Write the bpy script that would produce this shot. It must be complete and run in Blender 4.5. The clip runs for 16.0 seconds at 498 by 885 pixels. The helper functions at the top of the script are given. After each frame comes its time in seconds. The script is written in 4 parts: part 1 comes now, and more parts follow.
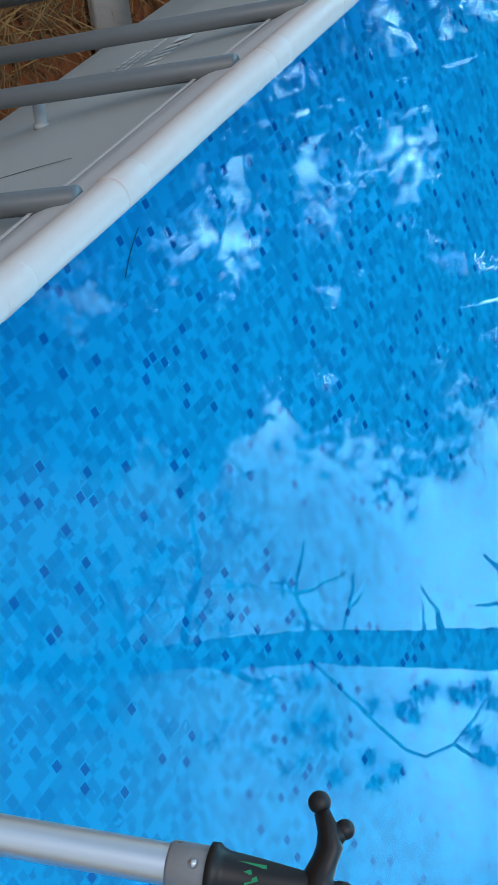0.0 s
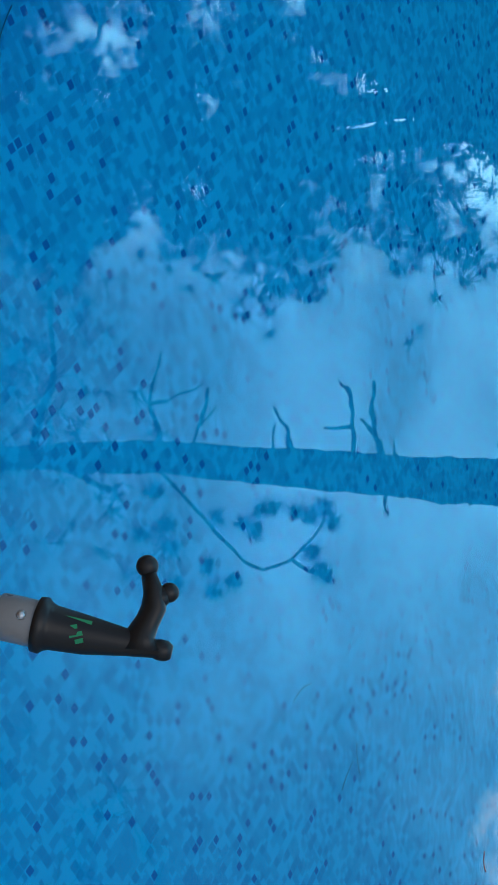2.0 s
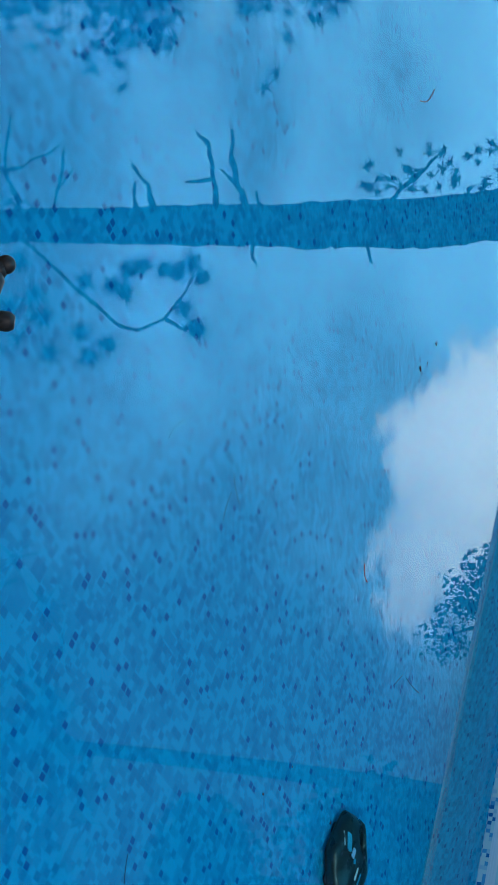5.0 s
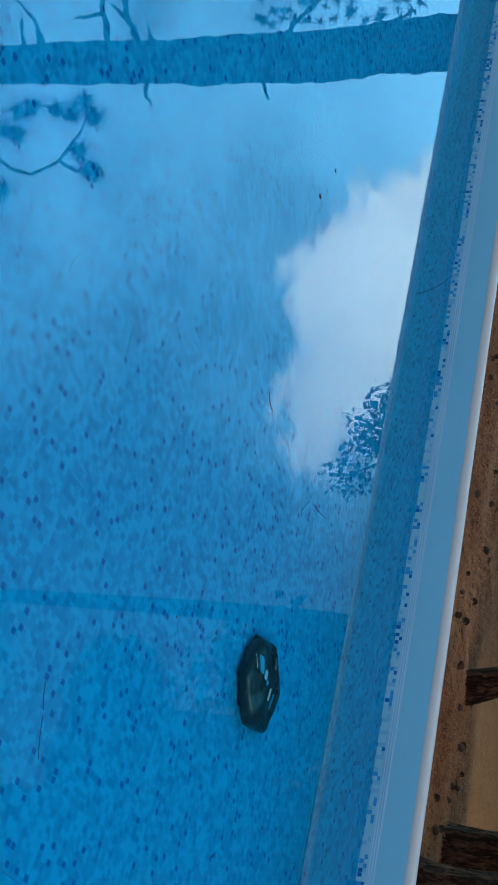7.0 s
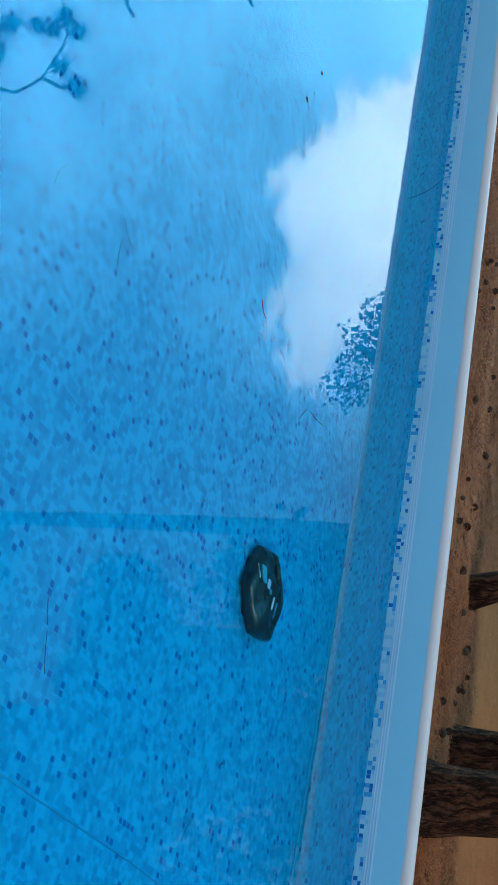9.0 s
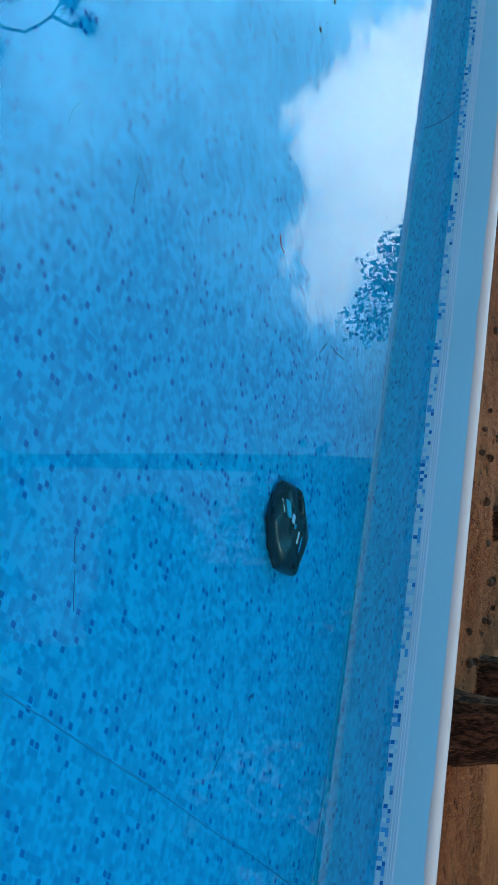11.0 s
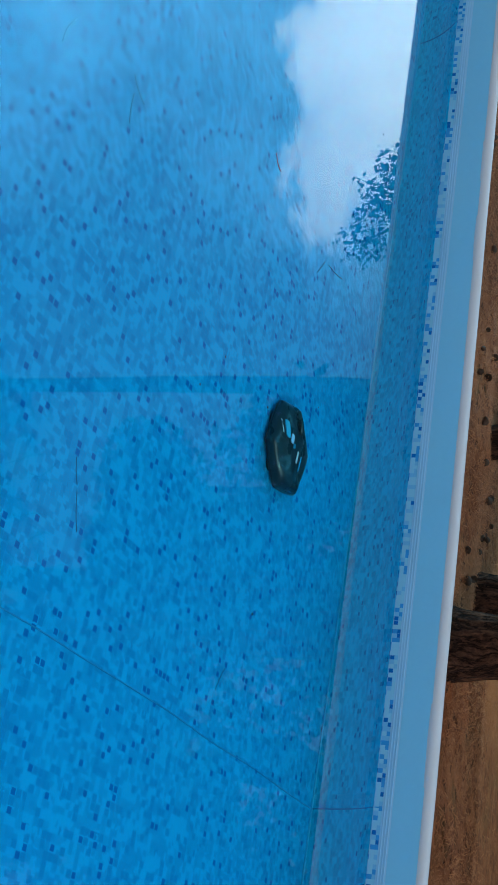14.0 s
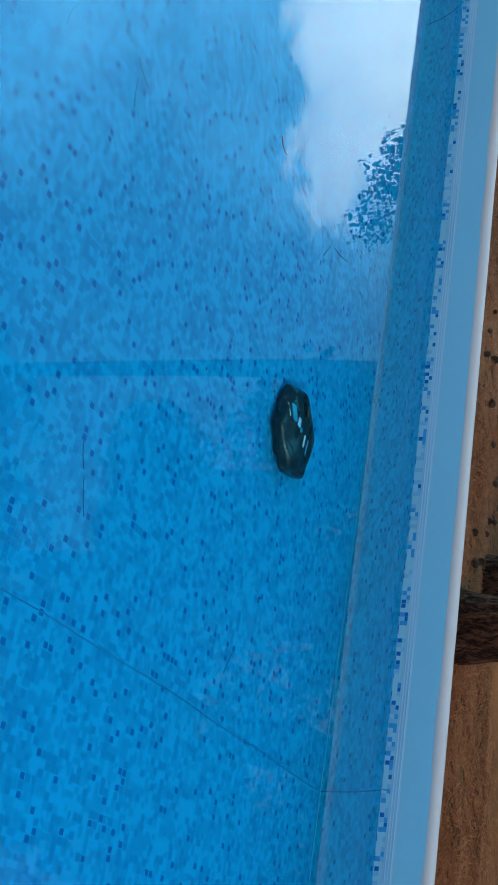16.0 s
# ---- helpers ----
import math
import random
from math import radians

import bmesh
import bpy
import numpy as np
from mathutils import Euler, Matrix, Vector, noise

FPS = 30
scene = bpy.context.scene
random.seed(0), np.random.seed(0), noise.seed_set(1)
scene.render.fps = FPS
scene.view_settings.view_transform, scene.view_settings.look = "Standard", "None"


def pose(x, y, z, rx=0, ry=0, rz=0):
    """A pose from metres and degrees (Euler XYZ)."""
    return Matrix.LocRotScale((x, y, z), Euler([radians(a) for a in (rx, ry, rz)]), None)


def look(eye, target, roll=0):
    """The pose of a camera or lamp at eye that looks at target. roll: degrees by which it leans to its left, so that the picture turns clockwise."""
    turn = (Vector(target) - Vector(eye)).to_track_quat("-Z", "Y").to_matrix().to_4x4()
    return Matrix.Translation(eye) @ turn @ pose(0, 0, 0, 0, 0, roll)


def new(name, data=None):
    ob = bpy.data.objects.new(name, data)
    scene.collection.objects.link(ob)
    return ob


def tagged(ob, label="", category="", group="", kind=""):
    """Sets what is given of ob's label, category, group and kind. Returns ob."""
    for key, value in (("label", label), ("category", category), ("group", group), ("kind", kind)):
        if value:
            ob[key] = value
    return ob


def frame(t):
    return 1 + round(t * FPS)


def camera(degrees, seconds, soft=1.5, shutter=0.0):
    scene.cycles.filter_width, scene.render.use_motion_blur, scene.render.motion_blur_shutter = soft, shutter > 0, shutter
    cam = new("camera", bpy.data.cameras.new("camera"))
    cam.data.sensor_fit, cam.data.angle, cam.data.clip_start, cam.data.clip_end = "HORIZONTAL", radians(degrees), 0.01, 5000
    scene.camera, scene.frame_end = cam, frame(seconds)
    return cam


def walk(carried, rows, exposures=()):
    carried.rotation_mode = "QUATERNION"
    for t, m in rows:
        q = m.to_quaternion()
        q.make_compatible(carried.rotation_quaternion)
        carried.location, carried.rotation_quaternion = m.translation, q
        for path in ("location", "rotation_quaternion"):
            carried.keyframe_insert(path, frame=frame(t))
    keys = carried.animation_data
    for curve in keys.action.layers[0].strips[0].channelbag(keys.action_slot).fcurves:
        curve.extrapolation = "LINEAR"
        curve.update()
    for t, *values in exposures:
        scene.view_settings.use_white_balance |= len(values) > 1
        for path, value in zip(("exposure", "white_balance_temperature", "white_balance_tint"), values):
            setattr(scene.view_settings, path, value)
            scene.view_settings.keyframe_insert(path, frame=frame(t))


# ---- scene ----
cam = camera(20.0, 16.0, soft=1.7)
PATH = [
    (0, pose(2.6388, -5.4399, 1.2859, 12.330, -56.013, 136.459)),
    (0.5, pose(2.6522, -5.4306, 1.2873, 5.058, -57.482, 142.459)),
    (1, pose(2.6477, -5.4306, 1.3133, 3.204, -58.699, 142.360)),
    (1.5, pose(2.6566, -5.4326, 1.3017, 0.400, -60.165, 143.320)),
    (2, pose(2.6639, -5.4273, 1.3018, -1.653, -62.135, 143.960)),
    (2.5, pose(2.6735, -5.4180, 1.3121, -2.552, -64.534, 143.740)),
    (3, pose(2.6773, -5.4106, 1.3234, -1.956, -65.484, 141.726)),
    (3.5, pose(2.6899, -5.3967, 1.3229, -1.518, -66.038, 139.501)),
    (4, pose(2.6934, -5.4005, 1.3287, -1.547, -66.442, 137.442)),
    (6.5, pose(2.7573, -5.3593, 1.3366, -2.451, -69.440, 128.620)),
    (7, pose(2.7593, -5.3610, 1.3347, -3.101, -71.327, 128.206)),
    (7.5, pose(2.7632, -5.3614, 1.3377, -3.963, -72.981, 128.047)),
    (8, pose(2.7639, -5.3485, 1.3378, -3.388, -73.130, 126.963)),
    (8.5, pose(2.7655, -5.3386, 1.3349, -2.004, -72.334, 124.632)),
    (9, pose(2.7648, -5.3330, 1.3347, -0.471, -71.458, 121.839)),
    (9.5, pose(2.7643, -5.3284, 1.3343, 0.403, -70.878, 120.048)),
    (12, pose(2.7855, -5.3409, 1.3373, 1.061, -70.676, 116.336)),
    (12.5, pose(2.7894, -5.3410, 1.3393, 0.903, -70.574, 115.767)),
    (13, pose(2.7901, -5.3460, 1.3407, 0.400, -70.533, 115.673)),
    (13.5, pose(2.7907, -5.3480, 1.3387, 0.140, -70.588, 115.526)),
    (14, pose(2.7927, -5.3513, 1.3404, -0.187, -70.645, 115.563)),
    (14.5, pose(2.7985, -5.3555, 1.3423, -0.215, -70.803, 115.458)),
    (15, pose(2.7945, -5.3501, 1.3405, -0.170, -70.822, 115.134)),
    (15.5, pose(2.7912, -5.3531, 1.3426, -0.384, -70.777, 115.134)),
    (16, pose(2.7886, -5.3506, 1.3396, -0.144, -70.370, 114.787)),
]
walk(cam, PATH, exposures=[(0, 0.40), (0.6, 0.04), (1.5, -0.23), (4.0, -0.33), (6.5, -0.33), (7.2, -0.26), (8.2, 0.11), (9.7, 0.12), (12.0, 0.01), (14.0, -0.04), (16.0, -0.01)])

# ---- sizes: water surface at z = 0, far waterline at y = 0 ----
GROUND = -0.97
FLOOR = -0.95
RIM = 0.200          # centre height of the top rail
XL, XR = -6.4, 3.2   # short sides
YN, YF = -5.044, 0.038 # centre lines of the near and far rails

# ---- light ----
world = bpy.data.worlds.new("sky")
scene.world = world
world.use_nodes = True
SUN_EL, SUN_AZ = radians(58), radians(128)


def sky_nodes():
    nt = world.node_tree
    nt.nodes.clear()
    N, L = nt.nodes.new, nt.links.new
    out = N("ShaderNodeOutputWorld")
    bg = N("ShaderNodeBackground")
    sky = N("ShaderNodeTexSky")
    sky.sky_type, sky.sun_disc = "NISHITA", False
    sky.sun_elevation, sky.sun_rotation = SUN_EL, SUN_AZ
    sky.air_density, sky.dust_density = 1.0, 0.6
    geo = N("ShaderNodeTexCoord")
    sep = N("ShaderNodeSeparateXYZ")
    L(geo.outputs["Generated"], sep.inputs[0])

    def m(op, a, b=0.0, c=0.0):
        n = N("ShaderNodeMath")
        n.operation = op
        for i, v in enumerate((a, b, c)):
            if isinstance(v, (int, float)):
                n.inputs[i].default_value = v
            else:
                L(v, n.inputs[i])
        return n.outputs[0]

    def step(v, lo, hi):
        n = N("ShaderNodeMapRange")
        n.interpolation_type = "SMOOTHSTEP"
        L(v, n.inputs[0])
        n.inputs[1].default_value, n.inputs[2].default_value = lo, hi
        return n.outputs[0]

    def fbm(scale, detail, rough, off):
        mp = N("ShaderNodeMapping")
        mp.inputs["Location"].default_value = off
        mp.inputs["Scale"].default_value = (1, 1, 1.8)
        L(geo.outputs["Generated"], mp.inputs[0])
        t = N("ShaderNodeTexNoise")
        t.inputs["Scale"].default_value, t.inputs["Detail"].default_value, t.inputs["Roughness"].default_value = scale, detail, rough
        L(mp.outputs[0], t.inputs[0])
        return t.outputs[0]

    az = m("MULTIPLY", m("ARCTAN2", sep.outputs[0], sep.outputs[1]), 57.2958)
    el = m("MULTIPLY", m("ARCSINE", sep.outputs[2]), 57.2958)
    puff = m("ADD", m("MULTIPLY_ADD", fbm(11.0, 6.0, 0.7, (3, 1, 0)), 8.0, -4.0), m("MULTIPLY_ADD", fbm(34.0, 5.0, 0.7, (6, 3, 0)), 3.2, -1.6))
    # the bright cumulus low over the far side, with a ragged sloping edge
    azp = m("ADD", az, puff)
    lid = m("MINIMUM", m("MULTIPLY_ADD", az, 1.17, 66.4), 16.8)
    over = m("ADD", m("SUBTRACT", el, lid), puff)
    bank = m("MULTIPLY", step(azp, -33.2, -36.4), step(over, 0.9, -0.7))
    # thin veil and scattered puffs over the whole sky
    azw = m("MULTIPLY_ADD", puff, 1.2, az)
    gap = m("MULTIPLY", step(azw, -112.0, -98.0), step(azw, -32.0, -47.0))
    high = m("MAXIMUM", step(el, 42.0, 26.0), step(el, 42.0, 52.0))   # a blue lane above the low veil; unseen veil overhead added for its light
    wisp = step(fbm(5.5, 5.0, 0.55, (5, 2, 1)), 0.30, 0.62)
    halo = m("MULTIPLY", m("MULTIPLY", step(azw, -30.5, -35.5), step(over, 4.5, 0.0)), 0.35)
    thin = m("MAXIMUM", m("MULTIPLY", m("MULTIPLY", gap, high), m("MULTIPLY_ADD", wisp, 0.7, 0.3)), m("MAXIMUM", halo, m("MULTIPLY", step(fbm(2.6, 4.0, 0.55, (0, 0, 0)), 0.5, 0.75), 0.12)))
    mix1, mix2 = N("ShaderNodeMix"), N("ShaderNodeMix")
    for mx in (mix1, mix2):
        mx.data_type = "RGBA"
    gain = N("ShaderNodeVectorMath")
    gain.operation = "SCALE"
    gain.inputs[3].default_value = SKY_GAIN
    L(sky.outputs[0], gain.inputs[0])
    L(thin, mix1.inputs["Factor"])
    L(gain.outputs[0], mix1.inputs["A"])
    mix1.inputs["B"].default_value = (*VEIL, 1)
    L(bank, mix2.inputs["Factor"])
    # the brightest cloud, round the hidden sun, behind the grove
    mix3 = N("ShaderNodeMix")
    mix3.data_type = "RGBA"
    L(m("MULTIPLY", m("MULTIPLY", step(azw, -104.0, -92.0), step(azw, -58.5, -66.5)), m("MULTIPLY", m("MULTIPLY", step(el, 42.0, 26.0), step(el, 12.0, 20.0)), m("MULTIPLY_ADD", wisp, 0.6, 0.4))), mix3.inputs["Factor"])
    L(mix1.outputs["Result"], mix3.inputs["A"])
    mix3.inputs["B"].default_value = (*BRIGHT, 1)
    L(mix3.outputs["Result"], mix2.inputs["A"])
    body = N("ShaderNodeMix")
    body.data_type = "RGBA"
    L(step(fbm(8.0, 6.0, 0.6, (1, 7, 2)), 0.3, 0.68), body.inputs["Factor"])
    body.inputs["A"].default_value = (*[c * 0.72 for c in CLOUD], 1)
    body.inputs["B"].default_value = (*[c * 1.12 for c in CLOUD], 1)
    L(body.outputs["Result"], mix2.inputs["B"])
    L(mix2.outputs["Result"], bg.inputs["Color"])
    bg.inputs["Strength"].default_value = 1.0
    L(bg.outputs[0], out.inputs["Surface"])


SKY_GAIN = 0.10
VEIL = (1.15, 3.35, 5.2)
BRIGHT = (4.6, 10.2, 12.4)
CLOUD = (3.2, 4.2, 4.6)
sky_nodes()

sun = bpy.data.lights.new("sun", "SUN")
sun.energy, sun.angle, sun.color = 0.75, radians(22), (1.0, 0.95, 0.88)
sun_ob = new("sun", sun)
sun_ob.matrix_world = look((0, 0, 0), (-math.sin(SUN_AZ) * math.cos(SUN_EL), -math.cos(SUN_AZ) * math.cos(SUN_EL), -math.sin(SUN_EL)))


# ---- materials ----
class Mat:
    """A small builder for node materials."""

    def __init__(self, name, rough=0.6, metal=0.0, spec=0.5):
        self.m = bpy.data.materials.new(name)
        self.m.use_nodes = True
        self.nt = self.m.node_tree
        self.b = self.nt.nodes["Principled BSDF"]
        self.b.inputs["Roughness"].default_value = rough
        self.b.inputs["Metallic"].default_value = metal
        self.b.inputs["Specular IOR Level"].default_value = spec
        self.tc = self.nt.nodes.new("ShaderNodeTexCoord")

    def n(self, kind, **kw):
        node = self.nt.nodes.new("ShaderNode" + kind)
        for k, v in kw.items():
            node.inputs[k].default_value = v
        return node

    def link(self, a, b):
        self.nt.links.new(a, b)

    def noise(self, scale, detail=4.0, rough=0.55, stretch=(1, 1, 1), coord="Object"):
        mp = self.n("Mapping")
        mp.inputs["Scale"].default_value = stretch
        self.link(self.tc.outputs[coord], mp.inputs[0])
        t = self.n("TexNoise", Scale=scale, Detail=detail, Roughness=rough)
        self.link(mp.outputs[0], t.inputs["Vector"])
        return t.outputs["Fac"]

    def ramp(self, fac, *stops):
        r = self.n("ValToRGB")
        e = r.color_ramp.elements
        while len(e) < len(stops):
            e.new(0.5)
        for s, (p, c) in zip(e, stops):
            s.position, s.color = p, (*c, 1)
        self.link(fac, r.inputs[0])
        return r.outputs[0]

    def mix(self, fac, a, b, mode="MIX"):
        x = self.n("Mix")
        x.data_type, x.blend_type = "RGBA", mode
        for v, s in ((fac, x.inputs["Factor"]), (a, x.inputs["A"]), (b, x.inputs["B"])):
            if isinstance(v, (int, float)):
                s.default_value = v
            elif isinstance(v, tuple):
                s.default_value = (*v, 1)
            else:
                self.link(v, s)
        return x.outputs["Result"]

    def math(self, op, a, b=0.0, c=0.0):
        x = self.n("Math")
        x.operation = op
        for i, v in enumerate((a, b, c)):
            if isinstance(v, (int, float)):
                x.inputs[i].default_value = v
            else:
                self.link(v, x.inputs[i])
        return x.outputs[0]

    def colour(self, c):
        self.link(c, self.b.inputs["Base Color"])
        return self

    def rough(self, fac, lo, hi):
        self.link(self.math("MULTIPLY_ADD", fac, hi - lo, lo), self.b.inputs["Roughness"])
        return self

    def bump(self, fac, strength, dist):
        x = self.n("Bump", Strength=strength, Distance=dist)
        self.link(fac, x.inputs["Height"])
        self.link(x.outputs[0], self.b.inputs["Normal"])
        return self


def two_tone(name, a, b, scale, rough=0.6, fine=60.0, bump=0.2, dist=0.002, metal=0.0, spec=0.5, stretch=(1, 1, 1)):
    m = Mat(name, rough, metal, spec)
    big, small = m.noise(scale, 5.0, 0.6, stretch), m.noise(fine, 3.0, 0.6, stretch)
    c = m.mix(m.math("MULTIPLY_ADD", small, 0.5, m.math("MULTIPLY", big, 0.6)), a, b)
    m.colour(c).rough(big, max(rough - 0.1, 0.02), min(rough + 0.12, 1)).bump(small, bump, dist)
    return m.m


CELL = 0.0245


def mosaic(name, u, v, border=False, green=1.0, tall=1.0):
    """Printed mosaic vinyl: u and v are the axes of the printed sheet, tall the cells' length along v; green brightens
    the colour against shade.
    """
    m = Mat(name, 0.38, 0, 0.1)
    sep = m.n("SeparateXYZ")
    m.link(m.tc.outputs["Object"], sep.inputs[0])

    def cells(size, off):
        w = m.n("CombineXYZ")
        uv = []
        for i, a in enumerate((u, v)):
            s = m.math("MULTIPLY_ADD", sep.outputs[a], 1 / (size * (tall if i else 1.0)), off + 0.37 * i)
            uv.append(s)
            m.link(m.math("FLOOR", s), w.inputs[i])
        wn = m.n("TexWhiteNoise")
        wn.noise_dimensions = "3D"
        w.inputs[2].default_value = off
        m.link(w.outputs[0], wn.inputs["Vector"])
        return wn.outputs["Value"], uv

    def inside(uv, half):
        fr = [m.math("ABSOLUTE", m.math("SUBTRACT", m.math("FRACT", s), 0.5)) for s in uv]
        return m.math("LESS_THAN", m.math("MAXIMUM", *fr), half)

    a, uva = cells(CELL, 0.0)
    b, uvb = cells(CELL, 31.0)
    c, uvc = cells(CELL, 57.0)
    d, uvd = cells(CELL * 0.75, 83.0)
    patch = m.noise(11.0, 3.0, 0.6)
    if border:
        a, uva = cells(CELL * 0.74, 0.0)
        b, uvb = cells(CELL * 0.74, 31.0)
        col = m.mix(m.math("GREATER_THAN", a, 0.66), BORDER_PALE, BORDER_MID)
        col = m.mix(m.math("GREATER_THAN", b, 0.80), col, BORDER_BLUE)
        col = m.mix(m.math("MULTIPLY", m.math("GREATER_THAN", a, 0.93), inside(uva, 0.46)), col, LINER_DARK)
    else:
        lim = m.math("MULTIPLY_ADD", patch, -1.3, 1.30)
        col = m.mix(m.math("GREATER_THAN", c, lim), LINER_LIGHT, LINER_MID)
        col = m.mix(m.math("GREATER_THAN", d, lim), col, LINER_MID2)
        col = m.mix(m.math("MULTIPLY", m.math("GREATER_THAN", b, m.math("MULTIPLY_ADD", patch, -0.5, 1.06)), inside(uvb, 0.47)), col, LINER_MID3)
        col = m.mix(m.math("MULTIPLY", m.math("GREATER_THAN", a, 0.944), inside(uva, 0.375)), col, LINER_DARK)
    wash = m.noise(1.3, 3.0, 0.5)
    col = m.mix(m.math("MULTIPLY_ADD", wash, 0.25, -0.05), col, LINER_MID)
    # light missing on the shaded walls is put into the colour as green and blue
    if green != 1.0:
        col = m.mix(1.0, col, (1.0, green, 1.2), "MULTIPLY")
    m.colour(col).bump(m.noise(14.0, 4.0, 0.6), 0.25, 0.004)
    return m.m


LINER_LIGHT = (0.005, 0.408, 0.705)
LINER_MID = (0.004, 0.346, 0.630)
LINER_MID2 = (0.004, 0.318, 0.598)
LINER_MID3 = (0.003, 0.266, 0.540)
LINER_DARK = (0.002, 0.128, 0.395)
BORDER_PALE = (0.30, 0.60, 0.68)
BORDER_MID = (0.20, 0.50, 0.66)
BORDER_BLUE = (0.04, 0.31, 0.60)

M_FLOOR = mosaic("mosaic_vinyl_floor", 0, 1, tall=1.12)
# wall copies of the floor's print, coloured brighter to offset their shade
M_WALLX = mosaic("brightened_mosaic_vinyl_long_wall", 0, 2, green=1.68, tall=1.45)
M_WALLY = mosaic("brightened_mosaic_vinyl_short_wall", 1, 2, green=1.68, tall=1.45)
M_BORDX = mosaic("mosaic_border_long", 0, 2, True)
M_BORDY = mosaic("mosaic_border_short", 1, 2, True)
# the rail's white vinyl; blue bounce from the pool is mixed into this colour
M_SLEEVE = two_tone("bounce_tinted_vinyl_sleeve", (0.24, 0.585, 0.70), (0.30, 0.645, 0.76), 1.6, 0.6, 40, 0.1, 0.002, 0.0, 0.06)
M_RAIL = two_tone("white_vinyl_rail", (0.61, 0.535, 0.485), (0.70, 0.62, 0.565), 4.0, 0.42, 70, 0.12, 0.002)
# white vinyl again, with the blue pool light in its colour
M_WELT = two_tone("bounce_tinted_vinyl_welt", (0.36, 0.61, 0.72), (0.43, 0.67, 0.78), 6.0, 0.6, 70, 0.1, 0.001, 0.0, 0.06)
M_OUTER = two_tone("grey_vinyl_outside", (0.43, 0.45, 0.425), (0.51, 0.53, 0.505), 2.2, 0.55, 120, 0.15, 0.001)
M_HEM = two_tone("grey_vinyl_hem", (0.56, 0.55, 0.53), (0.67, 0.655, 0.63), 3.0, 0.5, 90, 0.12, 0.001)
M_LEG = two_tone("grey_coated_steel", (0.115, 0.125, 0.125), (0.15, 0.16, 0.158), 5.0, 0.45, 90, 0.1, 0.001)
M_PRINT = two_tone("pale_print", (0.68, 0.70, 0.68), (0.76, 0.78, 0.76), 20.0, 0.6)
M_SEAM = two_tone("dark_seam", (0.005, 0.26, 0.52), (0.008, 0.29, 0.55), 8.0, 0.5)


def bark(name, dark, light):
    """Long interlocking furrows over flaky plates."""
    m = Mat(name, 0.93, 0, 0.12)
    wob = m.noise(5.0, 4.0, 0.6)
    add = m.n("VectorMath")
    add.operation = "MULTIPLY_ADD"
    m.link(wob, add.inputs[0])
    add.inputs[1].default_value = (0.09, 0.09, 0.0)
    m.link(m.tc.outputs["Object"], add.inputs[2])

    def layer(scale, stretch, detail, rough):
        mp = m.n("Mapping")
        mp.inputs["Scale"].default_value = stretch
        m.link(add.outputs[0], mp.inputs[0])
        x = m.n("TexNoise", Scale=scale, Detail=detail, Roughness=rough)
        m.link(mp.outputs[0], x.inputs["Vector"])
        return x.outputs["Fac"]
    furrow = layer(16.0, (1, 1, 0.13), 5.0, 0.62)
    ridge = m.math("ABSOLUTE", m.math("SUBTRACT", furrow, 0.5))
    crack = m.ramp(ridge, (0.0, (0, 0, 0)), (0.055, (0.55, 0.55, 0.55)), (0.16, (1, 1, 1)))
    flake = layer(34.0, (1, 1, 0.45), 6.0, 0.7)
    tone = m.noise(2.2, 3.0, 0.5)
    c = m.mix(m.ramp(flake, (0.32, (0, 0, 0)), (0.70, (1, 1, 1))), dark, light)
    c = m.mix(m.math("MULTIPLY", tone, 0.55), c, tuple(0.5 * (x + sum(dark) / 3) for x in dark))
    c = m.mix(crack, tuple(x * 0.28 for x in dark), c)
    h = m.math("MULTIPLY_ADD", flake, 0.45, m.math("MULTIPLY", crack, 1.0))
    m.colour(c).bump(h, 1.0, 0.035)
    return m.m


M_BARK = bark("pine_bark", (0.060, 0.028, 0.017), (0.340, 0.140, 0.068))
M_TWIG = two_tone("dead_twig", (0.030, 0.024, 0.020), (0.060, 0.048, 0.038), 9.0, 0.9)


def leaf(name, a, b):
    m = Mat(name, 0.55, 0, 0.3)
    r = m.n("NewGeometry")
    m.colour(m.mix(r.outputs["Random Per Island"], a, b))
    return m.m


M_NEEDLE = leaf("pine_needles", (0.022, 0.050, 0.018), (0.060, 0.095, 0.030))
M_LEAVES = leaf("broad_leaves", (0.030, 0.065, 0.018), (0.070, 0.110, 0.030))


